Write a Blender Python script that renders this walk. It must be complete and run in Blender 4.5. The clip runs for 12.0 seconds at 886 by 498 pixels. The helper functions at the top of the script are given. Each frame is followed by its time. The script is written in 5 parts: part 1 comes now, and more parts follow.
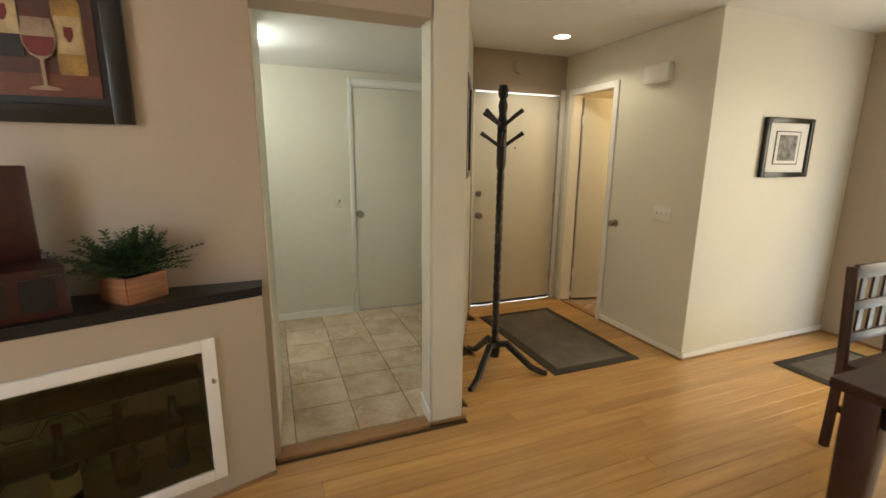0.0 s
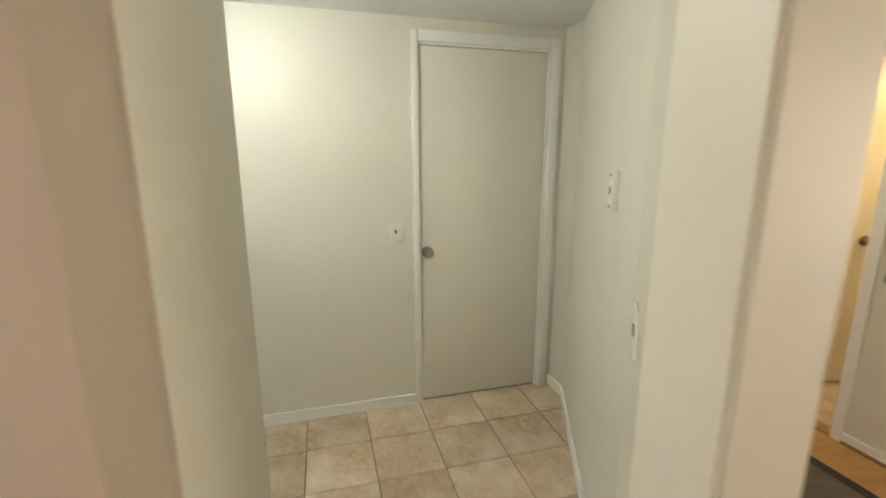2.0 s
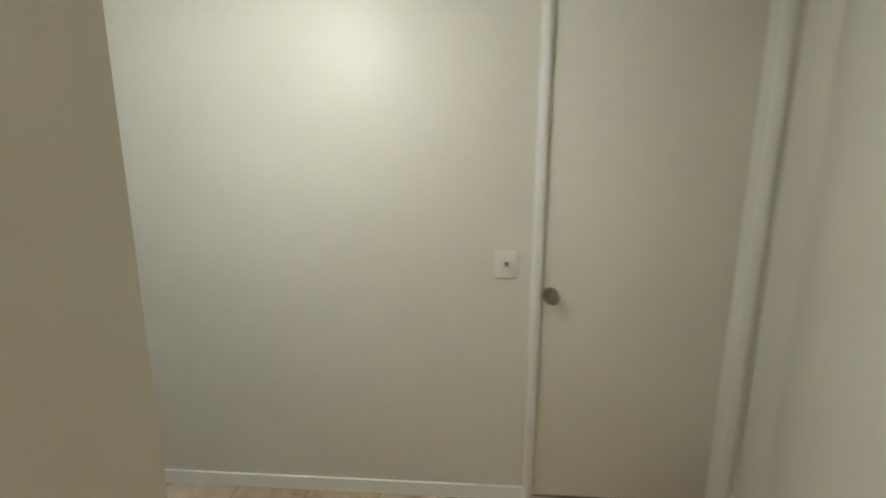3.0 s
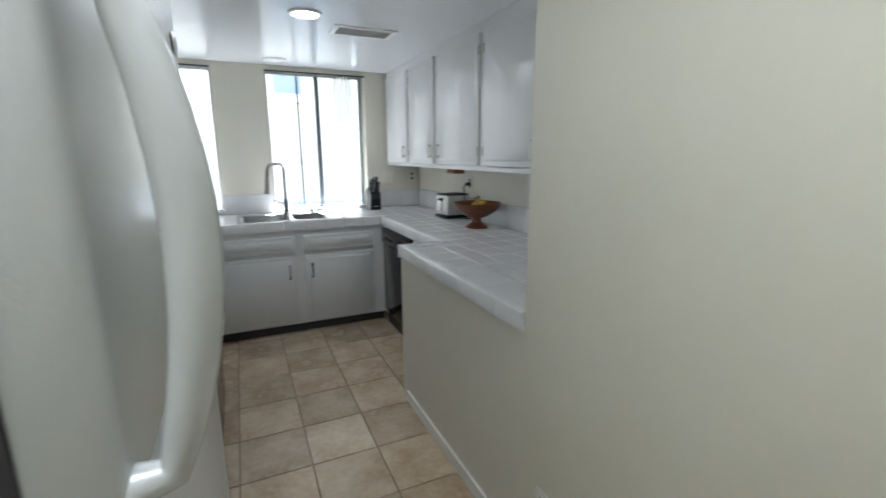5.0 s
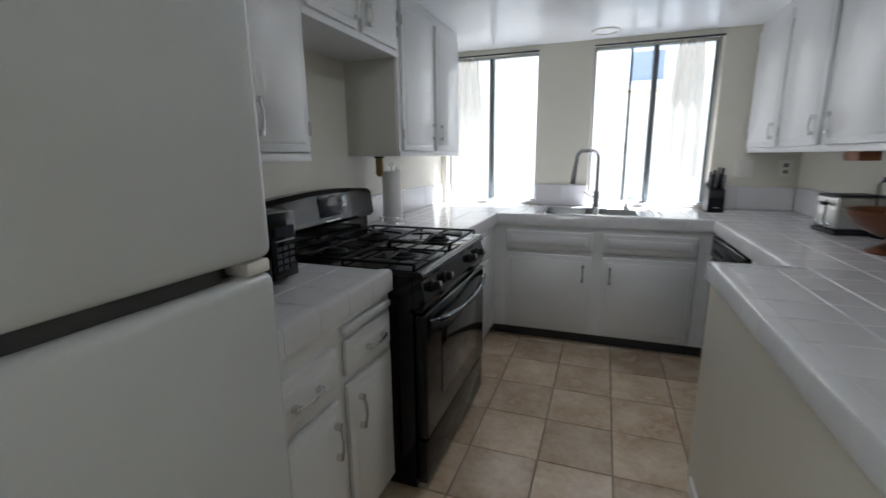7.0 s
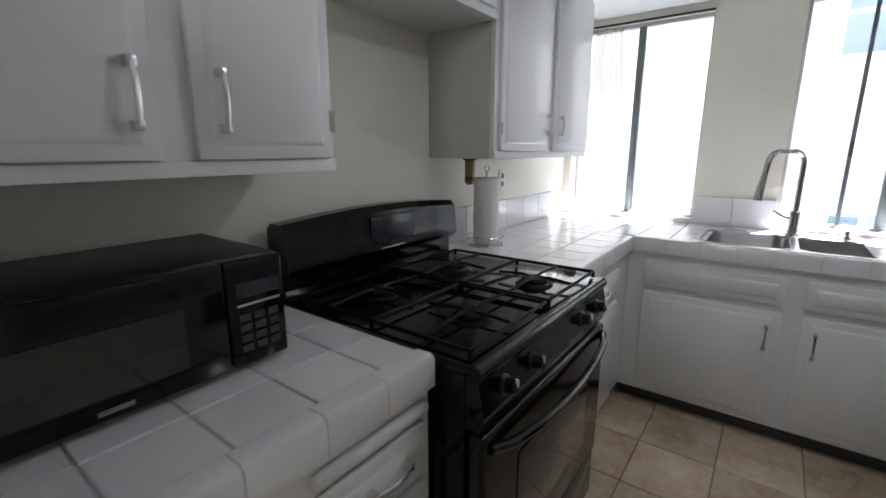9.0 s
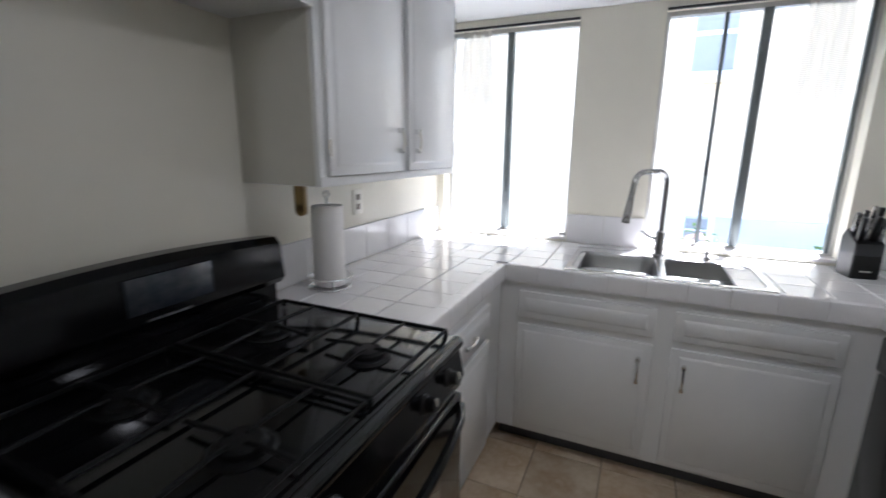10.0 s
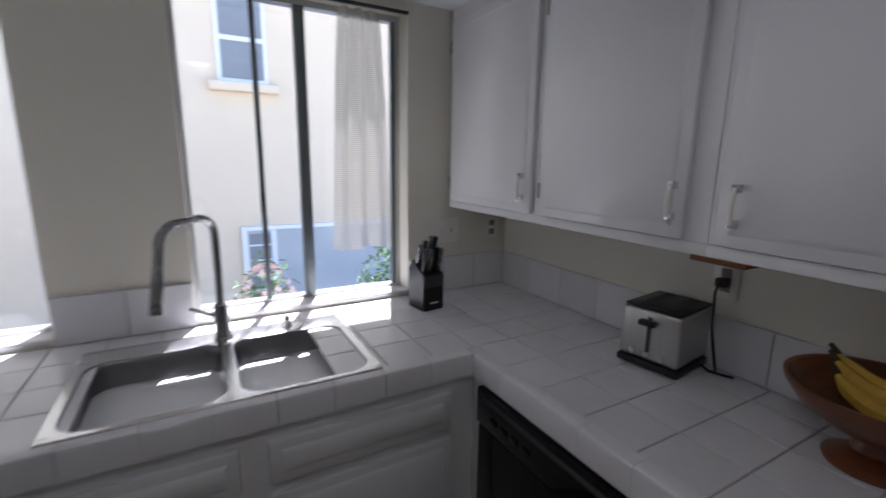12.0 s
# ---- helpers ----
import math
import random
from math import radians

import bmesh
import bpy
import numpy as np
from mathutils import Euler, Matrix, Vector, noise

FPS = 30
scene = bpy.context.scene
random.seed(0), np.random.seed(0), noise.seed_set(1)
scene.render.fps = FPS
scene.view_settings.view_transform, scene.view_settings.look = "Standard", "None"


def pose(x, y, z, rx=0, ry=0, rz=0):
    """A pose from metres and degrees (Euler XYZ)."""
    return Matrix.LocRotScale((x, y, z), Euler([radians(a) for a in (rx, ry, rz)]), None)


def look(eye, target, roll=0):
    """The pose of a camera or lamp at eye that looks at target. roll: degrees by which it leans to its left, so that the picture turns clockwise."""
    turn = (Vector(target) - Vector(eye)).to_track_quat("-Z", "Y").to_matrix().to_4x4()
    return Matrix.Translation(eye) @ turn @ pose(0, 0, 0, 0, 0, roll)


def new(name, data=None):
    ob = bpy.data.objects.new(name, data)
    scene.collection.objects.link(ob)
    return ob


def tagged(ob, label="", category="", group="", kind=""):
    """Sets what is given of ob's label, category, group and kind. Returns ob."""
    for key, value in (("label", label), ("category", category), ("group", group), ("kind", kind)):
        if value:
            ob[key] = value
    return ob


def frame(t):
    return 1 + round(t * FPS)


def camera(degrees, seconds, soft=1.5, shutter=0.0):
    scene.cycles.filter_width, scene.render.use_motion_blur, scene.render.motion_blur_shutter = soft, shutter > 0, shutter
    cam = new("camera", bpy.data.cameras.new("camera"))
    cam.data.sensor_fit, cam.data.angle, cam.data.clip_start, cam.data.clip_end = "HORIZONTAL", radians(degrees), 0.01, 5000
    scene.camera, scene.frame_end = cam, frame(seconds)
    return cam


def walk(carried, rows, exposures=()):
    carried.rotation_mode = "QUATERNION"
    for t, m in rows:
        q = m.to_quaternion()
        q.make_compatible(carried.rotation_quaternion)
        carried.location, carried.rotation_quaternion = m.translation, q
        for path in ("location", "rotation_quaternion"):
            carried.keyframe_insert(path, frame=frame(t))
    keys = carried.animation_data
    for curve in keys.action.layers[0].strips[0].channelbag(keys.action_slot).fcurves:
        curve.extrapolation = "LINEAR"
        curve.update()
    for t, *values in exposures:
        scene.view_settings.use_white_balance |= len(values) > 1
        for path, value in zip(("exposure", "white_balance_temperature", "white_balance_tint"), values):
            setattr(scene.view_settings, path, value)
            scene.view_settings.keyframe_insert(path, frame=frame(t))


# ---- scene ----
cam = camera(90.3, 12.0, soft=1.5, shutter=0.4)
PATH = [
    (0, (-3.978, -4.195, 1.444), (-2.155, -4.909, 1.033), 0.5),
    (0.5, (-3.617, -4.159, 1.463), (-1.818, -4.932, 1.056), 0.6),
    (1, (-3.212, -4.221, 1.467), (-1.413, -4.987, 1.046), 0.4),
    (1.5, (-2.77, -4.256, 1.442), (-0.95, -4.975, 1.03), 0.6),
    (2, (-2.373, -4.38, 1.463), (-0.487, -4.899, 1.047), -0.1),
    (2.5, (-1.973, -4.519, 1.47), (-0.06, -4.926, 1.051), -0.2),
    (3, (-1.709, -4.619, 1.441), (0.251, -4.496, 1.06), 0.2),
    (3.5, (-1.473, -4.601, 1.46), (0.378, -3.948, 1.072), -0.3),
    (3.7, (-1.355, -4.587, 1.474), (0.409, -3.73, 1.08), -0.4),
    (5.3, (-0.722, -4.091, 1.37), (-0.17, -2.213, 0.96), -0.4),
    (5.5, (-0.681, -4.055, 1.346), (-0.303, -2.141, 0.943), -0.6),
    (6, (-0.556, -3.979, 1.339), (-0.573, -2.023, 0.925), -0.6),
    (6.5, (-0.478, -3.853, 1.323), (-0.827, -1.927, 0.914), -0.6),
    (7, (-0.398, -3.707, 1.311), (-1.066, -1.868, 0.9), -0.6),
    (7.5, (-0.416, -3.535, 1.281), (-1.375, -1.828, 0.876), -0.6),
    (7.7, (-0.434, -3.467, 1.25), (-1.508, -1.827, 0.856), -0.9),
    (9.3, (-0.569, -2.936, 1.357), (-1.737, -1.373, 0.92), -0.1),
    (9.5, (-0.576, -2.869, 1.351), (-1.646, -1.232, 0.934), 0.4),
    (10, (-0.558, -2.584, 1.428), (-1.35, -0.801, 0.989), 0.6),
    (10.5, (-0.632, -2.34, 1.431), (-0.992, -0.417, 1.015), 1.2),
    (11, (-0.632, -2.147, 1.48), (-0.543, -0.19, 1.076), 1.1),
    (11.5, (-0.58, -1.951, 1.484), (-0.051, -0.063, 1.09), 1.7),
    (12, (-0.484, -1.774, 1.524), (0.471, -0.062, 1.129), 0.8),
]
EXPOSURES = [
    (0, 3.3, 6300, 3), (1, 3.65, 6250, 4), (2, 3.75, 6100, 5), (3, 3.35, 5900, 7), (3.7, 2.95, 5800, 8), (5.3, 3.3, 5400, 8),
    (6.0, 3.15, 5400, 10), (7.7, 2.85, 5600, 13), (9.5, 3.25, 5600, 15), (11, 2.65, 5600, 17), (12, 1.9, 5600, 20),
]
walk(cam, [(t, look(eye, target, roll)) for t, eye, target, roll in PATH], EXPOSURES)

# ---- world and lights ----
world = bpy.data.worlds.new("world")
scene.world = world
world.use_nodes = True
wn = world.node_tree
sky = wn.nodes.new("ShaderNodeTexSky")
sky.sky_type = "NISHITA"
sky.sun_disc = False
SUN_EL, SUN_AZ = radians(68), math.atan2(0.42, 1.0)
sky.sun_elevation, sky.sun_rotation = SUN_EL, SUN_AZ
wn.links.new(sky.outputs[0], wn.nodes["Background"].inputs[0])
wn.nodes["Background"].inputs[1].default_value = 0.15

sun = new("sun", bpy.data.lights.new("sun", "SUN"))
sun.data.energy, sun.data.angle, sun.data.color = 5.0, radians(0.5), (1.0, 0.95, 0.88)
sd = Vector((math.sin(SUN_AZ) * math.cos(SUN_EL), math.cos(SUN_AZ) * math.cos(SUN_EL), math.sin(SUN_EL)))
sun.matrix_world = look(sd * 20, (0, 0, 0))


def area_lamp(name, eye, target, sx, sy, watts, colour):
    d = bpy.data.lights.new(name, "AREA")
    d.shape, d.size, d.size_y, d.energy, d.color = "RECTANGLE", sx, sy, watts, colour
    ob = new(name, d)
    ob.matrix_world = look(eye, target)
    return ob


def spot_lamp(name, x, y, z, watts, colour, cone=140, radius=0.05):
    d = bpy.data.lights.new(name, "SPOT")
    d.energy, d.color, d.spot_size, d.spot_blend, d.shadow_soft_size = watts, colour, radians(cone), 0.35, radius
    ob = new(name, d)
    ob.matrix_world = pose(x, y, z)
    return ob


# daylight standing in the openings of the living room
area_lamp("patio_daylight", (-3.5, -8.58, 1.05), (-3.5, -4, 1.0), 1.9, 1.95, 1.95, (0.93, 1.0, 0.9))
area_lamp("side_daylight", (-4.1, -1.45, 1.4), (-4.1, -5.0, 1.2), 1.9, 1.5, 0.15, (1.0, 0.97, 0.92))
spot_lamp("hall_downlight", -0.845, -6.41, 2.355, 1.8, (1.0, 0.84, 0.64))
spot_lamp("kitchen_downlight_near", -0.395, -1.55, 2.125, 1.1, (1.0, 0.97, 0.93), 165)
d = bpy.data.lights.new("passage_bulb", "POINT")
d.energy, d.color, d.shadow_soft_size = 1.55, (1.0, 0.96, 0.85), 0.07
new("passage_bulb", d).location = (-0.9, -4.0, 2.04)
d = bpy.data.lights.new("bath_bulb", "POINT")
d.energy, d.color, d.shadow_soft_size = 1.9, (1.0, 0.66, 0.3), 0.08
new("bath_bulb", d).location = (-1.1, -7.9, 2.05)

# ---- materials ----


def mat(name, colour, rough=0.5, metal=0.0, vary=0.0, scale=6.0, bump=0.0, bump_scale=120.0, grain=None,
        second=None, per_object=0.0, island=False, coat=0.0, emit=None, alpha=1.0, trans=0.0, spec=0.5, rough_vary=0.0):
    """A surface with variation at two scales, fine relief and, if wanted, a change from piece to piece."""
    m = bpy.data.materials.new(name)
    m.use_nodes = True
    n, l = m.node_tree.nodes, m.node_tree.links
    b = n["Principled BSDF"]
    b.inputs["Roughness"].default_value, b.inputs["Metallic"].default_value = rough, metal
    b.inputs["Coat Weight"].default_value, b.inputs["Coat Roughness"].default_value = coat, 0.08
    b.inputs["Specular IOR Level"].default_value = spec
    b.inputs["Alpha"].default_value, b.inputs["Transmission Weight"].default_value = alpha, trans
    c = (*colour, 1)
    b.inputs["Base Color"].default_value = c
    tc = n.new("ShaderNodeTexCoord")
    mp = n.new("ShaderNodeMapping")
    l.new(tc.outputs["Object"], mp.inputs[0])
    if grain:
        mp.inputs["Scale"].default_value = grain
    info = n.new("ShaderNodeObjectInfo")
    out = None
    if per_object or vary:
        shift = n.new("ShaderNodeVectorMath")
        shift.operation = "MULTIPLY_ADD"
        comb = n.new("ShaderNodeCombineXYZ")
        for k in range(3):
            l.new(info.outputs["Random"], comb.inputs[k])
        shift.inputs[1].default_value = (37, 53, 71)
        l.new(comb.outputs[0], shift.inputs[0])
        l.new(mp.outputs[0], shift.inputs[2])
        big, small = n.new("ShaderNodeTexNoise"), n.new("ShaderNodeTexNoise")
        big.inputs["Scale"].default_value, small.inputs["Scale"].default_value = scale, scale * 7
        big.inputs["Detail"].default_value = small.inputs["Detail"].default_value = 4
        l.new(shift.outputs[0], big.inputs["Vector"])
        l.new(shift.outputs[0], small.inputs["Vector"])
        mixn = n.new("ShaderNodeMath")
        mixn.operation = "MULTIPLY_ADD"
        mixn.inputs[1].default_value = 0.35
        l.new(small.outputs[0], mixn.inputs[0])
        l.new(big.outputs[0], mixn.inputs[2])
        ramp = n.new("ShaderNodeMapRange")
        ramp.inputs["From Min"].default_value, ramp.inputs["From Max"].default_value = 0.45, 0.95
        l.new(mixn.outputs[0], ramp.inputs["Value"])
        mix = n.new("ShaderNodeMix")
        mix.data_type = "RGBA"
        mix.inputs["A"].default_value = c
        mix.inputs["B"].default_value = (*(second or [v * (1 - vary) for v in colour]), 1)
        l.new(ramp.outputs[0], mix.inputs["Factor"])
        out = mix.outputs["Result"]
        if per_object:
            hsv = n.new("ShaderNodeHueSaturation")
            val = n.new("ShaderNodeMapRange")
            val.inputs["To Min"].default_value, val.inputs["To Max"].default_value = 1 - per_object, 1 + per_object * 0.6
            src = info.outputs["Random"]
            if island:
                src = n.new("ShaderNodeNewGeometry").outputs["Random Per Island"]
            l.new(src, val.inputs["Value"])
            l.new(val.outputs[0], hsv.inputs["Value"])
            l.new(out, hsv.inputs["Color"])
            out = hsv.outputs[0]
        l.new(out, b.inputs["Base Color"])
        if rough_vary:
            rr = n.new("ShaderNodeMapRange")
            rr.inputs["To Min"].default_value, rr.inputs["To Max"].default_value = rough - rough_vary, rough + rough_vary
            l.new(big.outputs[0], rr.inputs["Value"])
            l.new(rr.outputs[0], b.inputs["Roughness"])
    if bump:
        bn, tex = n.new("ShaderNodeBump"), n.new("ShaderNodeTexNoise")
        tex.inputs["Scale"].default_value, tex.inputs["Detail"].default_value = bump_scale, 3
        bn.inputs["Strength"].default_value, bn.inputs["Distance"].default_value = bump, 0.002
        l.new(mp.outputs[0], tex.inputs["Vector"])
        l.new(tex.outputs[0], bn.inputs["Height"])
        l.new(bn.outputs[0], b.inputs["Normal"])
    if emit:
        b.inputs["Emission Color"].default_value, b.inputs["Emission Strength"].default_value = (*emit[:3], 1), emit[3]
    return m


M_WALL = mat("cream_wall_paint", (0.73, 0.70, 0.60), 0.44, vary=0.06, scale=1.2, bump=0.22, bump_scale=55)
M_LIVWALL = mat("beige_wall_paint", (0.47, 0.395, 0.31), 0.6, vary=0.05, scale=1.2, bump=0.2, bump_scale=60)
M_CEIL = mat("white_ceiling_paint", (0.82, 0.82, 0.8), 0.6, vary=0.03, scale=1.5, bump=0.15, bump_scale=60)
M_KCEIL = mat("glossy_white_ceiling_paint", (0.82, 0.84, 0.85), 0.2, vary=0.03, scale=1.5, bump=0.16, bump_scale=14)
M_TRIM = mat("white_trim_enamel", (0.86, 0.85, 0.81), 0.3, vary=0.04, scale=3, bump=0.05)
M_DOOR = mat("cream_door_enamel", (0.76, 0.73, 0.63), 0.35, vary=0.04, scale=1.5, bump=0.06, bump_scale=40)
M_CAB = mat("white_cabinet_enamel", (0.78, 0.78, 0.77), 0.28, vary=0.05, scale=2.5, bump=0.08, bump_scale=40)
# cabinet white darkened to grey-brown: the shade on a side panel, as colour
M_CABSHADE = mat("cabinet_side_shade", (0.62, 0.60, 0.54), 0.4, vary=0.06, scale=2.5, bump=0.08, bump_scale=50)
M_FRIDGE = mat("white_fridge_enamel", (0.62, 0.64, 0.65), 0.26, vary=0.02, scale=2, bump=0.12, bump_scale=300, coat=0.15)
M_GASKET = mat("grey_rubber", (0.05, 0.05, 0.052), 0.6, vary=0.1)
M_TILEW = mat("white_glazed_tile", (0.74, 0.73, 0.73), 0.13, vary=0.06, scale=5, bump=0.12, bump_scale=18, per_object=0.05)
M_GROUT = mat("grey_grout", (0.62, 0.61, 0.59), 0.9, vary=0.2, scale=12)
M_TRAV = mat("travertine", (0.70, 0.59, 0.44), 0.24, vary=0.3, scale=5, second=(0.42, 0.29, 0.17), per_object=0.15, bump=0.12, bump_scale=70, rough_vary=0.12)
M_TGROUT = mat("tan_grout", (0.28, 0.23, 0.17), 0.9, vary=0.2, scale=12)
M_BAMBOO = mat("golden_bamboo", (0.64, 0.37, 0.12), 0.34, vary=0.3, scale=2.2, grain=(14, 0.9, 8), second=(0.46, 0.24, 0.075), per_object=0.14, coat=0.25, rough_vary=0.08)
M_UNDER = mat("dark_underlay", (0.12, 0.07, 0.03), 0.9, vary=0.1)
M_OAK = mat("oak_strip", (0.36, 0.2, 0.08), 0.4, vary=0.3, scale=3, grain=(10, 1, 10))
M_BLACK = mat("black_enamel", (0.004, 0.004, 0.0045), 0.12, vary=0.2, scale=8, coat=0.12, spec=0.3)
M_BLACKP = mat("black_plastic", (0.006, 0.006, 0.0065), 0.35, vary=0.2, scale=9, bump=0.06, bump_scale=200)
M_IRON = mat("cast_iron", (0.004, 0.004, 0.004), 0.55, vary=0.3, scale=20, bump=0.3, bump_scale=250, spec=0.2)
M_DGLASS = mat("dark_oven_glass", (0.02, 0.018, 0.016), 0.06, coat=0.5, vary=0.1)
M_STEEL = mat("brushed_steel", (0.33, 0.325, 0.32), 0.27, 1.0, vary=0.15, scale=3, grain=(1, 40, 1), rough_vary=0.06)
M_STEELT = mat("toaster_steel", (0.6, 0.59, 0.57), 0.36, 1.0, vary=0.12, scale=3, grain=(1, 40, 1), rough_vary=0.06)
M_BASIN = mat("satin_steel_basin", (0.24, 0.24, 0.24), 0.3, 1.0, vary=0.08, scale=2, rough_vary=0.04)
M_CHROME = mat("chrome", (0.74, 0.74, 0.74), 0.24, 1.0, vary=0.05)
M_NICKEL = mat("satin_nickel", (0.36, 0.33, 0.29), 0.3, 1.0, vary=0.1, scale=10)
M_ALU = mat("aged_aluminium", (0.16, 0.18, 0.18), 0.45, 0.8, vary=0.2, scale=10)
M_ALUL = mat("pale_aluminium", (0.5, 0.5, 0.49), 0.4, 0.6, vary=0.1, scale=10)
M_PLATE = mat("ivory_plastic", (0.78, 0.76, 0.68), 0.35, vary=0.03)
M_PLATEH = mat("plate_slots", (0.2, 0.17, 0.14), 0.5, vary=0.05)
M_PAPER = mat("white_paper", (0.82, 0.8, 0.78), 0.95, vary=0.04, scale=14, bump=0.4, bump_scale=140)
M_BOWL = mat("reddish_wood", (0.2, 0.07, 0.025), 0.3, vary=0.5, scale=6, grain=(1, 1, 8), second=(0.09, 0.03, 0.012), bump=0.1)
M_BANANA = mat("banana_skin", (0.72, 0.46, 0.05), 0.5, vary=0.35, scale=9, second=(0.5, 0.3, 0.04))
M_BTIP = mat("banana_tip", (0.06, 0.04, 0.02), 0.8, vary=0.2)
M_DWOOD = mat("dark_cherry_wood", (0.045, 0.011, 0.007), 0.42, vary=0.4, scale=5, grain=(8, 1, 8), coat=0.08, bump=0.05)
M_RACK = mat("espresso_wood", (0.02, 0.011, 0.008), 0.4, vary=0.4, scale=10, bump=0.08)
M_BAR = mat("black_bar_top", (0.012, 0.012, 0.014), 0.3, vary=0.3, scale=8)
M_MATC = mat("taupe_mat_pile", (0.17, 0.14, 0.105), 0.95, vary=0.35, scale=7, bump=0.8, bump_scale=260, second=(0.105, 0.085, 0.065))
M_MATE = mat("dark_mat_border", (0.055, 0.042, 0.03), 0.9, vary=0.25, scale=10, bump=0.6, bump_scale=260)
M_PLANTER = mat("cedar_planter", (0.38, 0.16, 0.06), 0.6, vary=0.45, scale=5, grain=(1, 1, 14), second=(0.18, 0.07, 0.025))
M_LEAF = mat("green_leaf", (0.05, 0.10, 0.035), 0.5, vary=0.4, scale=12, per_object=0.3, island=True)
M_LEAF2 = mat("garden_leaf", (0.10, 0.19, 0.05), 0.5, vary=0.4, scale=4, per_object=0.3, island=True)
M_BLOOM = mat("pale_petal", (0.75, 0.52, 0.52), 0.7, vary=0.3, scale=20)
M_SOIL = mat("soil", (0.03, 0.02, 0.015), 0.95, vary=0.3, scale=30)
M_FRAME = mat("black_picture_frame", (0.012, 0.011, 0.01), 0.3, vary=0.3, scale=8)
M_MATBOARD = mat("white_mat_board", (0.8, 0.79, 0.75), 0.8, vary=0.02)
M_PRINT = mat("grey_print", (0.32, 0.31, 0.29), 0.7, vary=0.8, scale=22, second=(0.05, 0.05, 0.05))
M_PAINT = mat("painting_ground", (0.10, 0.02, 0.012), 0.5, vary=0.7, scale=5, second=(0.03, 0.02, 0.015))
M_PGOLD = mat("painting_gold", (0.4, 0.24, 0.05), 0.5, vary=0.6, scale=14, second=(0.12, 0.06, 0.02))
M_PCREAM = mat("painting_cream", (0.5, 0.38, 0.2), 0.5, vary=0.5, scale=18)
M_PDARK = mat("painting_dark", (0.016, 0.012, 0.012), 0.5, vary=0.5, scale=12)
M_PTABLE = mat("painting_table", (0.16, 0.05, 0.02), 0.5, vary=0.5, scale=7, second=(0.07, 0.015, 0.01))
M_PGLASS = mat("painting_glass", (0.20, 0.13, 0.09), 0.5, vary=0.6, scale=16, second=(0.38, 0.28, 0.18))
M_PRED = mat("painting_red", (0.16, 0.014, 0.012), 0.5, vary=0.5, scale=12)
M_STUCCO = mat("cream_stucco", (0.74, 0.6, 0.43), 0.9, vary=0.08, scale=1.5, bump=0.5, bump_scale=60)
M_EXTWIN = mat("exterior_window_glass", (0.24, 0.245, 0.25), 0.6, vary=0.2, scale=1.5)
M_EXTFRAME = mat("white_vinyl", (0.75, 0.75, 0.75), 0.4, vary=0.04)
M_ROOF = mat("clay_roof", (0.28, 0.12, 0.07), 0.8, vary=0.3, scale=6)
M_PAVE = mat("concrete", (0.46, 0.44, 0.41), 0.85, vary=0.25, scale=2, bump=0.3, bump_scale=40)
M_GARAGE = mat("blue_grey_panel", (0.45, 0.46, 0.46), 0.6, vary=0.12, scale=2)
M_GOLDP = mat("ochre_wood", (0.40, 0.27, 0.09), 0.55, vary=0.3, scale=10)
M_LAMP = mat("lamp_disc", (0.9, 0.9, 0.88), 0.4, emit=(1.0, 0.9, 0.75, 2.0), vary=0.01)
M_LAMPOFF = mat("frosted_lens", (0.85, 0.86, 0.86), 0.35, vary=0.02)
M_VENTD = mat("vent_dark", (0.05, 0.05, 0.05), 0.7, vary=0.1)
M_LCD = mat("display_glass", (0.02, 0.024, 0.032), 0.08, vary=0.3, scale=30, second=(0.05, 0.055, 0.065))
M_GREENB = mat("green_bottle_glass", (0.012, 0.035, 0.012), 0.08, vary=0.2)
M_DARKB = mat("dark_bottle_glass", (0.01, 0.01, 0.01), 0.08, vary=0.2)
M_BLUEB = mat("blue_bottle_glass", (0.05, 0.07, 0.12), 0.08, vary=0.2)
M_LABEL = mat("cream_label", (0.6, 0.52, 0.3), 0.7, vary=0.2, scale=20)
M_NICHE = mat("olive_lining", (0.36, 0.38, 0.27), 0.5, vary=0.4, scale=6)
M_HOUSE = mat("plain_outer_wall", (0.5, 0.48, 0.45), 0.9, vary=0.1)


def glass_mat(name, colour, rough):
    m = bpy.data.materials.new(name)
    m.use_nodes = True
    n, l = m.node_tree.nodes, m.node_tree.links
    tr, gl, mx = n.new("ShaderNodeBsdfTransparent"), n.new("ShaderNodeBsdfGlossy"), n.new("ShaderNodeMixShader")
    fr = n.new("ShaderNodeFresnel")
    fr.inputs[0].default_value = 1.45
    tr.inputs[0].default_value = (*colour, 1)
    gl.inputs["Roughness"].default_value = rough
    l.new(fr.outputs[0], mx.inputs[0])
    l.new(tr.outputs[0], mx.inputs[1])
    l.new(gl.outputs[0], mx.inputs[2])
    l.new(mx.outputs[0], n["Material Output"].inputs[0])
    return m


M_GLASS = glass_mat("window_glass", (0.95, 0.97, 0.96), 0.02)
M_CGLASS = glass_mat("clear_glass", (0.85, 0.9, 0.86), 0.02)


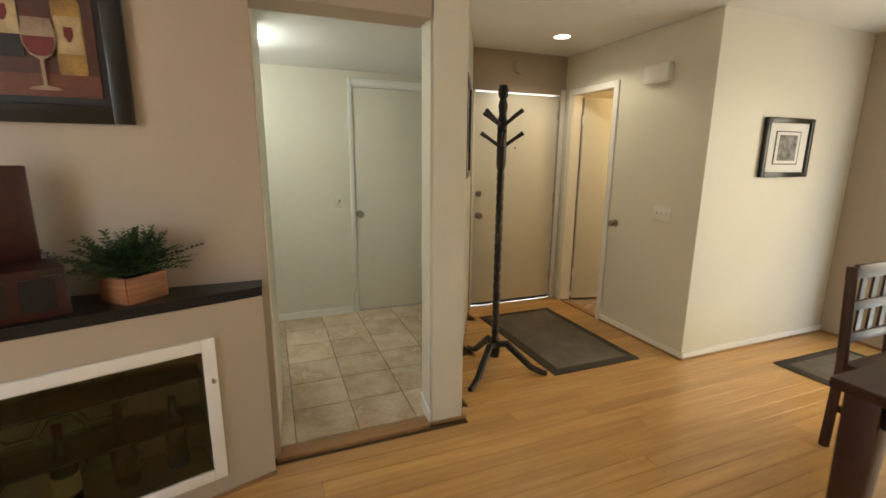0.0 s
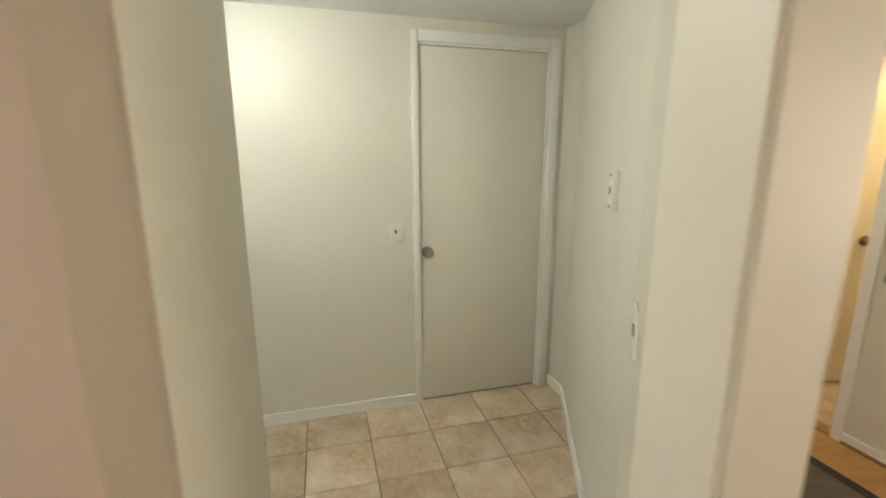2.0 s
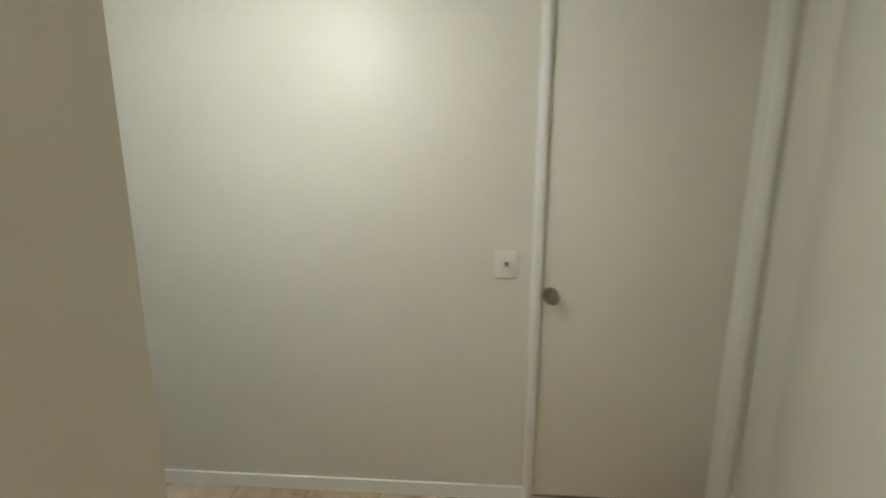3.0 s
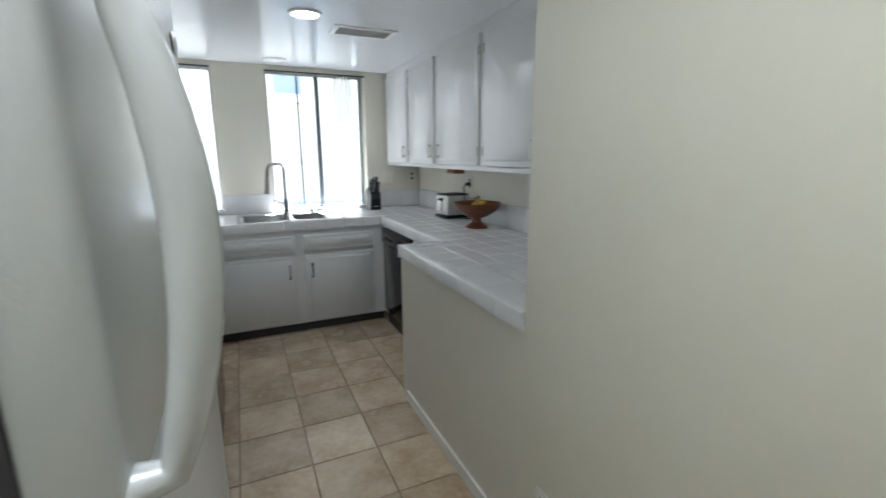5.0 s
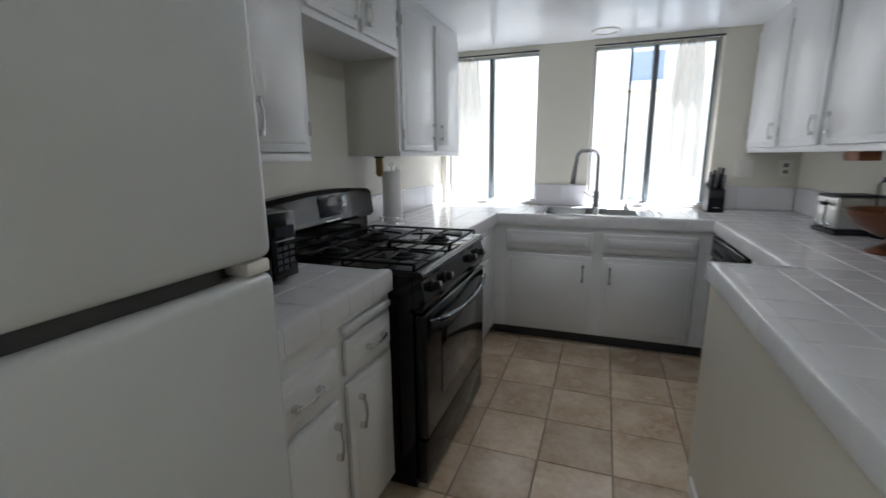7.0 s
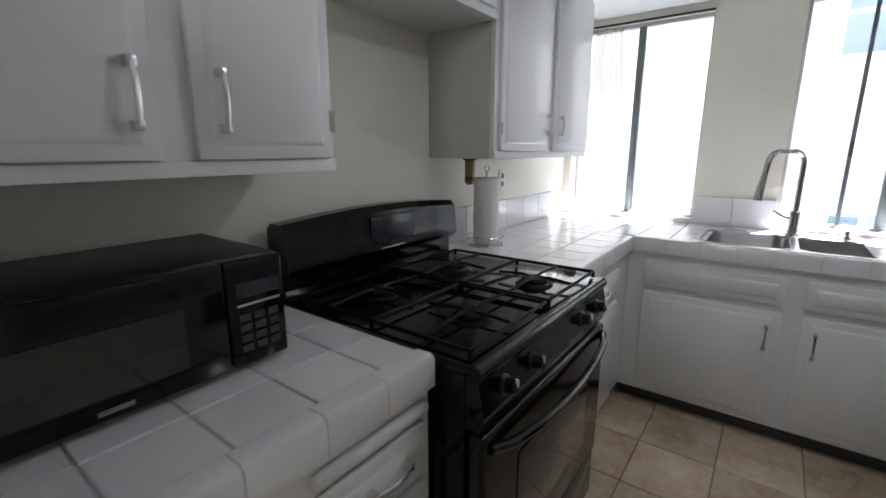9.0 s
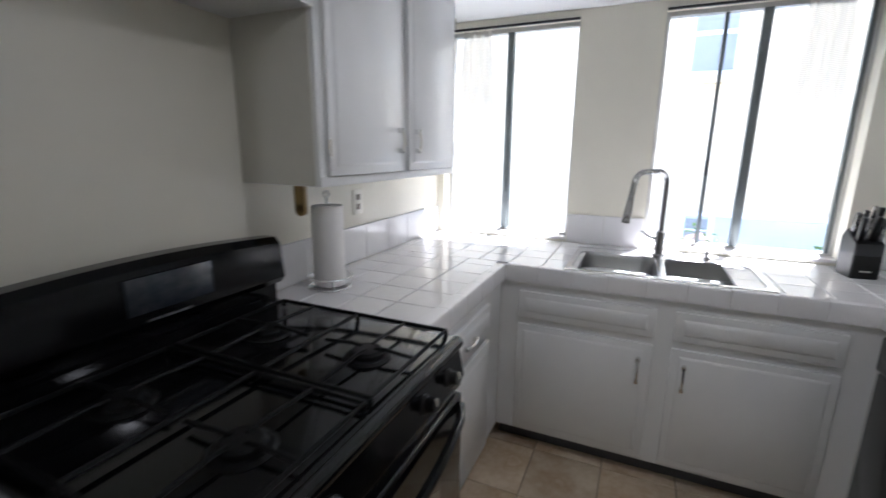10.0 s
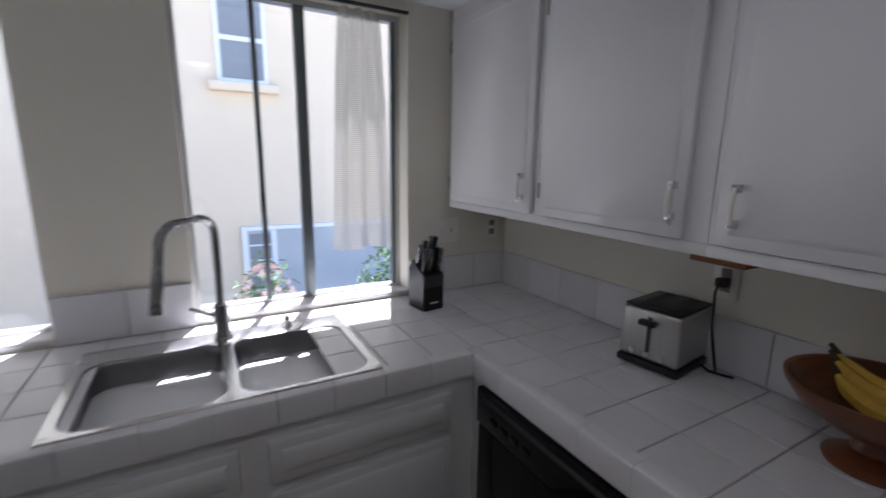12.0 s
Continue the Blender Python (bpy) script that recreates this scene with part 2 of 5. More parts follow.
def cloth_mat(name, colour):
    m = bpy.data.materials.new(name)
    m.use_nodes = True
    n, l = m.node_tree.nodes, m.node_tree.links
    df, tl, mx = n.new("ShaderNodeBsdfDiffuse"), n.new("ShaderNodeBsdfTranslucent"), n.new("ShaderNodeMixShader")
    tp, mx2 = n.new("ShaderNodeBsdfTransparent"), n.new("ShaderNodeMixShader")
    tc, wv, mr = n.new("ShaderNodeTexCoord"), n.new("ShaderNodeTexWave"), n.new("ShaderNodeMapRange")
    wv.bands_direction = "Z"
    wv.inputs["Scale"].default_value, wv.inputs["Distortion"].default_value = 40, 1.0
    l.new(tc.outputs["Object"], wv.inputs[0])
    mr.inputs["To Min"].default_value, mr.inputs["To Max"].default_value = 0.26, 0.42
    l.new(wv.outputs["Fac"], mr.inputs[0])
    df.inputs[0].default_value = tl.inputs[0].default_value = (*colour, 1)
    mx.inputs[0].default_value = 0.13
    l.new(df.outputs[0], mx.inputs[1])
    l.new(tl.outputs[0], mx.inputs[2])
    l.new(mr.outputs[0], mx2.inputs[0])
    l.new(mx.outputs[0], mx2.inputs[1])
    l.new(tp.outputs[0], mx2.inputs[2])
    l.new(mx2.outputs[0], n["Material Output"].inputs[0])
    return m


M_CURTAIN = cloth_mat("sheer_cream_cloth", (0.70, 0.67, 0.60))

# ---- mesh helpers ----


def box(bm, x0, y0, z0, x1, y1, z1, bevel=0.0, seg=2):
    r = bmesh.ops.create_cube(bm, size=1.0)
    vs = r["verts"]
    for v in vs:
        v.co = Vector(((x0 + x1) / 2 + v.co.x * (x1 - x0), (y0 + y1) / 2 + v.co.y * (y1 - y0), (z0 + z1) / 2 + v.co.z * (z1 - z0)))
    if bevel:
        es = {e for v in vs for e in v.link_edges}
        bmesh.ops.bevel(bm, geom=list(es), offset=bevel, segments=seg, affect="EDGES", profile=0.5)
    return bm


def lathe(bm, profile, cx=0.0, cy=0.0, seg=24, m=None):
    rings = []
    for r, z in profile:
        ring = []
        for k in range(seg):
            a = 2 * math.pi * k / seg
            p = Vector((r * math.cos(a), r * math.sin(a), z))
            p = m @ p if m else p + Vector((cx, cy, 0))
            ring.append(bm.verts.new(p))
        rings.append(ring)
    for a, b in zip(rings, rings[1:]):
        for k in range(seg):
            bm.faces.new((a[k], a[(k + 1) % seg], b[(k + 1) % seg], b[k]))
    if profile[0][0] > 1e-4:
        bm.faces.new(rings[0][::-1])
    if profile[-1][0] > 1e-4:
        bm.faces.new(rings[-1])
    return bm


def tube(bm, pts, radius, seg=10, flat=1.0):
    """A round rod along the points; radius may be one number or one for each point."""
    pts = [Vector(p) for p in pts]
    rad = radius if isinstance(radius, (list, tuple)) else [radius] * len(pts)
    rings, up = [], None
    for i, p in enumerate(pts):
        d = (pts[min(i + 1, len(pts) - 1)] - pts[max(i - 1, 0)]).normalized()
        if up is None:
            up = Vector((0, 0, 1)) if abs(d.z) < 0.9 else Vector((1, 0, 0))
        side = d.cross(up).normalized()
        up = side.cross(d).normalized()
        rings.append([bm.verts.new(p + rad[i] * (math.cos(a) * side + flat * math.sin(a) * up)) for a in (2 * math.pi * k / seg for k in range(seg))])
    for a, b in zip(rings, rings[1:]):
        for k in range(seg):
            bm.faces.new((a[k], a[(k + 1) % seg], b[(k + 1) % seg], b[k]))
    bm.faces.new(rings[0][::-1])
    bm.faces.new(rings[-1])
    return bm


def prism(bm, outline, z0, z1):
    """An upright block on a plan outline."""
    lo = [bm.verts.new((x, y, z0)) for x, y in outline]
    hi = [bm.verts.new((x, y, z1)) for x, y in outline]
    n = len(outline)
    bm.faces.new(lo[::-1])
    bm.faces.new(hi)
    for k in range(n):
        bm.faces.new((lo[k], lo[(k + 1) % n], hi[(k + 1) % n], hi[k]))
    return bm


def finish(bm, smooth):
    bmesh.ops.recalc_face_normals(bm, faces=bm.faces)
    me = bpy.data.meshes.new("mesh")
    bm.to_mesh(me)
    bm.free()
    if smooth:
        me.shade_smooth()
        me.set_sharp_from_angle(angle=radians(35))
    return me


def part(name, bm, material, parent, label="", smooth=True):
    ob = new(name, finish(bm, smooth))
    ob.data.name = name
    ob.data.materials.append(material)
    ob.parent = parent
    return tagged(ob, label)


def thing(name, m, label, category, group=""):
    ob = new(name)
    ob.empty_display_size = 0.1
    ob.matrix_world = m
    return tagged(ob, label, category, group)


def solid(name, bm, material, label, category="", kind="structure", group="", smooth=False):
    ob = new(name, finish(bm, smooth))
    ob.data.name = name
    ob.data.materials.append(material)
    return tagged(ob, label, category, group, kind)


def bm_box(*a, **k):
    return box(bmesh.new(), *a, **k)


PIECES = {}


def piece(parent, name, x, y, z, sx, sy, sz, chamfer, material, rz=0.0):
    """A chamfered tile or plank lying flat, its lower middle at x, y, z; alike pieces share one mesh."""
    key = (name, round(sx, 3), round(sy, 3), round(sz, 3), material.name)
    if key not in PIECES:
        me = bpy.data.meshes.new(name)
        v, f = [], []
        for h, c in ((0, 0), (sz - chamfer, 0), (sz, chamfer)):
            v += [(-sx / 2 + c, -sy / 2 + c, h), (sx / 2 - c, -sy / 2 + c, h), (sx / 2 - c, sy / 2 - c, h), (-sx / 2 + c, sy / 2 - c, h)]
        for r in (0, 4):
            f += [(r + k, r + (k + 1) % 4, r + 4 + (k + 1) % 4, r + 4 + k) for k in range(4)]
        f += [(8, 9, 10, 11), (3, 2, 1, 0)]
        me.from_pydata(v, [], f)
        me.materials.append(material)
        PIECES[key] = me
    ob = new(name, PIECES[key])
    ob.parent = parent
    ob.matrix_local = pose(x, y, z, 0, 0, rz)
    return ob


def vertical_piece(parent, name, m, sx, sy, sz, chamfer, material):
    ob = piece(parent, name, 0, 0, 0, sx, sy, sz, chamfer, material)
    ob.matrix_local = m
    return ob


# ---- structure: floors, ceilings, walls ----
KC, LC = 2.15, 2.38          # ceiling heights of kitchen and living room
XS, YS = -0.60, -0.99        # joint lines of the tile floor
TPX, TPY = 0.31, 0.3245      # tile spacing

floor_tile = solid("floor_kitchen", bm_box(-1.9, -5.95, -0.06, 0.96, 0.1, -0.006), M_TGROUT, "travertine tile floor with thin grout joints", "floor")
floor_wood = solid("floor_living", prism(bmesh.new(), [(-6.5, -8.6), (-0.2, -8.6), (-0.2, -5.95), (-1.75, -5.08), (-1.9, -5.08), (-1.9, -1.4), (-6.5, -1.4)], -0.06, -0.012), M_UNDER, "golden bamboo strip floor", "floor")
solid("floor_bath", bm_box(-2.0, -8.6, -0.011, -0.2, -6.97, -0.004), M_TRAV, "beige tile floor of the small bathroom", "floor")
solid("threshold", bm_box(-1.955, -4.93, -0.01, -1.865, -4.14, 0.016, bevel=0.006), M_OAK, "oak threshold strip between bamboo and tile", "threshold")
solid("threshold_bath", bm_box(-0.92, -6.99, -0.01, -0.37, -6.91, 0.012, bevel=0.004), M_OAK, "oak threshold under the bathroom door", "threshold")

solid("ceiling_kitchen", prism(bmesh.new(), [(-1.76, -4.93), (-1.76, 0.2), (0.98, 0.2), (0.98, -5.95), (0, -5.85), (-0.17, -5.85), (-1.4, -5.25), (-1.70, -5.0)][::-1], KC, KC + 0.08), M_KCEIL, "glossy white painted kitchen ceiling", "ceiling")
solid("ceiling_living", bm_box(-6.6, -8.7, LC, -0.1, -1.3, LC + 0.08), M_CEIL, "white painted living room ceiling", "ceiling")

# wall behind the closet door, with the door opening
DY0, DY1, DH = -5.66, -4.895, 2.035
bm = bmesh.new()
box(bm, 0, DY1, 0, 0.10, -3.07, KC)
box(bm, 0, -5.95, 0, 0.10, DY0, KC)
box(bm, 0, DY0, DH, 0.10, DY1, KC)
box(bm, 0.10, -3.17, 0, 0.86, -3.07, KC)
solid("wall_passage", bm, M_WALL, "cream painted passage wall with a door opening", "wall")
solid("wall_closet_back", bm_box(0.5, -5.95, 0, 0.56, -3.17, KC), M_WALL, "plain wall closing the closet", "wall")
solid("wall_half", bm_box(0, -3.07, 0, 0.11, -1.87, 0.868), M_WALL, "cream painted half wall under the tiled bar ledge", "wall")
solid("wall_right", bm_box(0.86, -5.95, 0, 0.97, 0.2, KC), M_WALL, "cream painted kitchen side wall", "wall")
solid("wall_left", bm_box(-1.84, -4.0, 0, -1.75, 0.2, LC), M_WALL, "cream painted kitchen wall behind the range", "wall")
solid("wall_fridge_end", prism(bmesh.new(), [(-1.75, -4.165), (-1.18, -4.19), (-1.18, -4.0), (-1.75, -4.0)], 0, KC), M_WALL, "short cream wall beside the fridge", "wall")

bm = bmesh.new()
box(bm, -1.93, -4.16, 0, -1.842, -1.4, LC)
box(bm, -1.842, -4.16, 0, -1.75, -4.0, LC)
box(bm, -1.93, -4.93, 2.06, -1.75, -4.16, LC)
solid("wall_partition", bm, M_LIVWALL, "beige painted partition with a square opening", "wall")
bm = prism(bmesh.new(), [(-1.93, -4.93), (-1.93, -5.12), (-1.6, -5.23), (-0.237, -5.93), (0.0, -5.95), (0.0, -5.75), (-0.17, -5.75), (-1.40, -5.19), (-1.72, -4.955)], 0, LC)
bmesh.ops.bevel(bm, geom=[e for e in bm.edges if abs(e.verts[0].co.z - e.verts[1].co.z) > 1 and e.verts[0].co.x < -1.9], offset=0.012, segments=2, affect="EDGES")
solid("wall_column", bm, M_WALL, "cream painted angled wall ending in a column", "wall")

bm = bmesh.new()
box(bm, -0.237, -5.96, 0, -0.12, -5.93, LC)
box(bm, -0.237, -6.86, 2.03, -0.12, -5.96, LC)
box(bm, -0.237, -6.92, 0, -0.12, -6.86, LC)
solid("wall_entry", bm, M_LIVWALL, "beige wall round the front door", "wall")
bm = bmesh.new()
box(bm, -0.37, -7.02, 0, -0.12, -6.92, LC)
box(bm, -0.92, -7.02, 2.02, -0.37, -6.92, LC)
box(bm, -1.82, -7.02, 0, -0.92, -6.92, LC)
box(bm, -1.82, -8.53, 0, -1.72, -7.02, LC)
solid("wall_bath", bm, M_WALL, "cream painted walls round the bathroom corner", "wall")
bm = bmesh.new()
box(bm, -0.2, -8.6, 0, -0.12, -7.02, LC)
box(bm, -1.72, -8.6, 0, -0.2, -8.53, LC)
solid("wall_bath_inside", bm, M_LIVWALL, "warm beige bathroom walls", "wall")
bm = bmesh.new()
box(bm, -2.5, -8.63, 0, -1.82, -8.53, LC)
box(bm, -4.5, -8.63, 2.08, -2.5, -8.53, LC)
box(bm, -6.5, -8.63, 0, -4.5, -8.53, LC)
solid("wall_patio", bm, M_LIVWALL, "beige living room wall with the patio opening", "wall")
solid("wall_living_far", bm_box(-6.6, -8.63, 0, -6.5, -1.3, LC), M_LIVWALL, "plain beige living room wall", "wall")
bm = bmesh.new()
box(bm, -6.5, -1.4, 0, -5.05, -1.3, LC)
box(bm, -5.05, -1.4, 0, -3.15, -1.3, 0.65)
box(bm, -5.05, -1.4, 2.15, -3.15, -1.3, LC)
box(bm, -3.15, -1.4, 0, -1.93, -1.3, LC)
solid("wall_living_north", bm, M_LIVWALL, "beige living room wall with a window opening", "wall")
solid("backdrop_patio", bm_box(-6.4, -9.4, 0, -0.1, -9.35, 3.0), M_STUCCO, "plain pale outer wall past the patio", "backdrop")

# window wall with its pier
W1 = (-1.70, -0.93)
W2 = (-0.523, 0.325)
SILL, HEAD = 0.93, 2.115
bm = bmesh.new()
box(bm, -1.93, 0, -0.6, 0.97, 0.2, SILL)
box(bm, -1.93, 0, HEAD, 0.97, 0.2, LC)
box(bm, -1.93, 0, SILL, W1[0], 0.2, HEAD)
box(bm, W1[1], 0, SILL, W2[0], 0.2, HEAD)
box(bm, W2[1], 0, SILL, 0.97, 0.2, HEAD)
solid("wall_window", bm, M_WALL, "cream painted window wall with a pier between two windows", "wall")


def strip(name, pts, side, h=0.062, t=0.012, material=None, label="white painted baseboard", z=0.0):
    """Baseboard along plan points; side is +1 when the room lies to the left of the way."""
    bm = bmesh.new()
    for (x0, y0), (x1, y1) in zip(pts, pts[1:]):
        d = Vector((x1 - x0, y1 - y0)).normalized()
        n = Vector((-d.y, d.x)) * side
        q = [(x0, y0), (x1, y1), (x1 + n.x * t, y1 + n.y * t), (x0 + n.x * t, y0 + n.y * t)]
        prism(bm, q, z, z + h)
    return solid(name, bm, material or M_TRIM, label, "baseboard")


strip("baseboard_passage", [(0, -1.95), (0, -4.86)], -1)
strip("baseboard_angle", [(0.0, -5.75), (-0.17, -5.75), (-1.40, -5.19), (-1.72, -4.955)], -1)
strip("baseboard_column", [(-1.72, -4.955), (-1.932, -4.932)], -1, h=0.08)
strip("baseboard_hall", [(-0.965, -6.92), (-1.82, -6.92), (-1.82, -8.53)], -1, h=0.055)
strip("trim_hall_strip", [(-0.965, -6.908), (-1.832, -6.908), (-1.832, -8.518)], -1, h=0.014, t=0.012, material=M_OAK, label="thin oak strip along the baseboard")
strip("trim_column_strip", [(-1.93, -5.14), (-1.93, -4.94)], 1, h=0.014, t=0.014, material=M_OAK, label="thin oak strip at the foot of the column")
strip("baseboard_patio", [(-1.82, -8.53), (-2.5, -8.53)], -1, h=0.02, material=M_OAK, label="thin oak strip along the wall")


# ---- doors and casings ----
def casing(name, x, y0, y1, h, facing, w=0.055, t=0.016, label="white painted door casing", near=None):
    """Casing round an opening in a wall x = const; facing -1 looks towards -x."""
    xa, xb = sorted((x, x + facing * t))
    bm = bmesh.new()
    box(bm, xa, y0 - w, 0, xb, y0, h + w, bevel=0.004)
    box(bm, xa, y1, 0, xb, y1 + (near or w), h + w, bevel=0.004)
    box(bm, xa, y0 + 0.0005, h, xb, y1 - 0.0005, h + w, bevel=0.004)
    return solid(name, bm, M_TRIM, label, "door casing", smooth=True)


casing("trim_closet_door", 0, DY0, DY1, DH, -1, near=0.034)
bm = bmesh.new()
box(bm, 0.002, DY0 - 0.004, 0, 0.098, DY0 + 0.012, DH)
box(bm, 0.002, DY1 - 0.012, 0, 0.098, DY1 + 0.004, DH)
box(bm, 0.002, DY0 + 0.012, DH - 0.012, 0.098, DY1 - 0.012, DH + 0.004)
solid("trim_closet_jamb", bm, M_TRIM, "white painted door jamb lining", "door jamb")


def knob(parent, m, material=M_NICKEL):
    bm = lathe(bmesh.new(), [(0.001, 0.0), (0.032, 0.0), (0.032, 0.004), (0.013, 0.008), (0.011, 0.03), (0.026, 0.036), (0.029, 0.048), (0.024, 0.058), (0.001, 0.061)], m=m)
    return part("door_knob", bm, material, parent, "round satin nickel door knob")


door = thing("door_closet", pose(0.03, -5.2775, 0.0), "flat cream painted closet door, shut", "door")
part("door_slab", bm_box(-0.017, -0.369, 0.012, 0.018, 0.369, 2.02, bevel=0.002), M_DOOR, door)
knob(door, pose(-0.017, 0.335, 0.925, 0, -90, 0))

fdoor = thing("door_front", pose(-0.19, -6.41, 0.0), "flat off-white front door, shut", "door")
part("door_slab", bm_box(-0.035, -0.445, 0.012, 0.01, 0.445, 2.015, bevel=0.002), M_DOOR, fdoor)
knob(fdoor, pose(-0.035, 0.395, 0.9, 0, -90, 0))
part("deadbolt", lathe(bmesh.new(), [(0.001, 0), (0.03, 0), (0.03, 0.012), (0.02, 0.02), (0.001, 0.02)], m=pose(-0.035, 0.395, 1.107, 0, -90, 0)), M_NICKEL, fdoor, "round nickel deadbolt")
part("peephole", lathe(bmesh.new(), [(0.001, 0), (0.008, 0), (0.008, 0.006), (0.001, 0.006)], m=pose(-0.035, 0.02, 1.53, 0, -90, 0)), M_NICKEL, fdoor)
for z in (0.2, 1.0, 1.8):
    part("hinge", bm_box(-0.042, -0.452, z, -0.03, -0.438, z + 0.09), M_NICKEL, fdoor)
part("bottom_sweep", bm_box(-0.039, -0.44, 0.004, -0.0355, 0.44, 0.03), M_GASKET, fdoor, "dark rubber door sweep")
bm = bmesh.new()
box(bm, -0.247, -6.915, 0, -0.2375, -6.865, 2.075, bevel=0.003)
box(bm, -0.247, -5.957, 0, -0.2375, -5.935, 2.03, bevel=0.003)
solid("trim_front_door", bm, M_TRIM, "white painted front door casing", "door casing")

bm = bmesh.new()
box(bm, -0.37, -6.92, 0, -0.315, -6.903, 2.07, bevel=0.004)
box(bm, -0.965, -6.92, 0, -0.91, -6.903, 2.07, bevel=0.004)
box(bm, -0.9095, -6.92, 2.015, -0.3705, -6.903, 2.07, bevel=0.004)
box(bm, -0.372, -7.02, 0, -0.360, -6.9205, 2.018)
box(bm, -0.928, -7.02, 0, -0.915, -6.9205, 2.018)
solid("trim_bath_door", bm, M_TRIM, "white painted bathroom door casing", "door casing")
bdoor = thing("door_bath", pose(-0.375, -7.03, 0.0, 0, 0, -103), "flat cream bathroom door standing open", "door")
part("door_slab", bm_box(0.005, -0.017, 0.02, 0.60, 0.017, 2.0, bevel=0.002), M_DOOR, bdoor)
knob(bdoor, pose(0.54, -0.017, 0.95, 90, 0, 0))
for z in (0.25, 1.75):
    part("hinge", bm_box(-0.008, -0.022, z, 0.006, -0.008, z + 0.09), M_TRIM, bdoor)


# ---- kitchen windows ----
def kitchen_window(name, x0, x1, thin, bar, label):
    win = tagged(new(name), label, "window", kind="structure")
    win.matrix_world = pose((x0 + x1) / 2, 0.11, SILL)
    cx, h = (x0 + x1) / 2, HEAD - SILL
    a, b = x0 - cx, x1 - cx
    bm = bmesh.new()
    box(bm, a, -0.02, 0, b, 0.03, 0.022)
    box(bm, a, -0.02, h - 0.022, b, 0.03, h)
    box(bm, a, -0.02, 0.022, a + 0.018, 0.03, h - 0.022)
    box(bm, b - 0.018, -0.02, 0.022, b, 0.03, h - 0.022)
    part("window_frame", bm, M_ALUL, win, "pale aluminium window frame")
    part("meeting_stile", bm_box(bar - cx - 0.02, -0.03, 0.022, bar - cx + 0.02, 0.012, h - 0.022, bevel=0.003), M_ALU, win, "dark sliding sash stile")
    if thin is not None:
        st = part("sash_stile", bm_box(thin - cx - 0.009, -0.006, 0.022, thin - cx + 0.009, 0.014, h - 0.022), M_ALU, win)
        part("sash_latch", bm_box(thin - cx - 0.011, -0.02, 0.38, thin - cx + 0.007, -0.007, 0.46, bevel=0.002), M_GASKET, st, "small dark sash latch")
    if thin is not None:
        part("sash_stile", bm_box(b - 0.036, -0.016, 0.022, b - 0.019, 0.012, h - 0.022, bevel=0.002), M_ALU, win, "dark closing stile")
    for p, q, y in ((a + 0.018, bar - cx - 0.02, 0.018), (bar - cx + 0.02, b - (0.037 if thin is not None else 0.018), -0.008)):
        g = part("pane", bm_box(p, y, 0.022, q, y + 0.004, h - 0.022), M_GLASS, win, "clear glass pane")
        g.visible_shadow = False
    part("window_sill", bm_box(a - 0.0, -0.115, -0.004, b, -0.021, 0.012, bevel=0.003), M_TILEW, win, "white tiled window ledge")
    part("head_rail", bm_box(a, -0.125, h - 0.016, b, -0.108, h - 0.004, bevel=0.002), M_FRAME, win, "thin dark curtain rail")
    return win


kitchen_window("window_1", W1[0], W1[1], None, -1.325, "aluminium sliding kitchen window over the counter")
kitchen_window("window_2", W2[0], W2[1], -0.255, -0.09, "aluminium sliding kitchen window behind the sink")


def curtain(x0, x1, z0, z1, folds, seed, label):
    rnd = random.Random(seed)
    bm = bmesh.new()
    nx, nz = 44, 26
    ph = [rnd.uniform(0, 6) for _ in range(3)]
    grid = []
    for j in range(nz + 1):
        w = j / nz
        row = []
        for i in range(nx + 1):
            u = i / nx
            spread = 0.62 + 0.38 * w ** 0.7
            x = (x0 + x1) / 2 + (u - 0.5) * (x1 - x0) * spread
            y = 0.03 + 0.013 * math.sin(folds * 2 * math.pi * u + ph[0] + 0.6 * w) + 0.005 * math.sin(folds * 4.7 * u + ph[1] + 2 * w)
            z = z1 + (z0 - z1) * w + 0.006 * math.sin(9 * u + ph[2]) * w
            row.append(bm.verts.new((x, y, z)))
        grid.append(row)
    for j in range(nz):
        for i in range(nx):
            bm.faces.new((grid[j][i], grid[j][i + 1], grid[j + 1][i + 1], grid[j + 1][i]))
    ob = solid("curtain", bm, M_CURTAIN, label, "curtain", kind="", group="sheer kitchen curtains", smooth=True)
    return ob


curtain(0.0, 0.262, 1.145, 2.10, 3.2, 3, "sheer cream curtain panel beside the sink window")
curtain(-1.64, -1.375, 1.155, 2.10, 3.0, 5, "sheer cream curtain panel at the counter window")

# ---- kitchen base cabinets ----


def pull(parent, m, length=0.1, pale=False):
    """A bow pull, upright in its own frame, standing out towards -y."""
    h = length / 2
    bar_ = bmesh.new()
    for s in (-1, 1):
        bm = box(bmesh.new(), -0.008, -0.02, s * h - 0.009, 0.008, 0.0, s * h + 0.009, bevel=0.002)
        bm.transform(m)
        part("handle_post", bm, M_CHROME, parent, "square chrome handle post")
    tube(bar_, [(0, -0.017, -h), (0, -0.023, -h * 0.5), (0, -0.026, 0), (0, -0.023, h * 0.5), (0, -0.017, h)], 0.0052, seg=8)
    bar_.transform(m)
    part("handle_bar", bar_, M_PLATE if pale else M_CHROME, parent, "pale bow bar" if pale else "chrome bow bar")


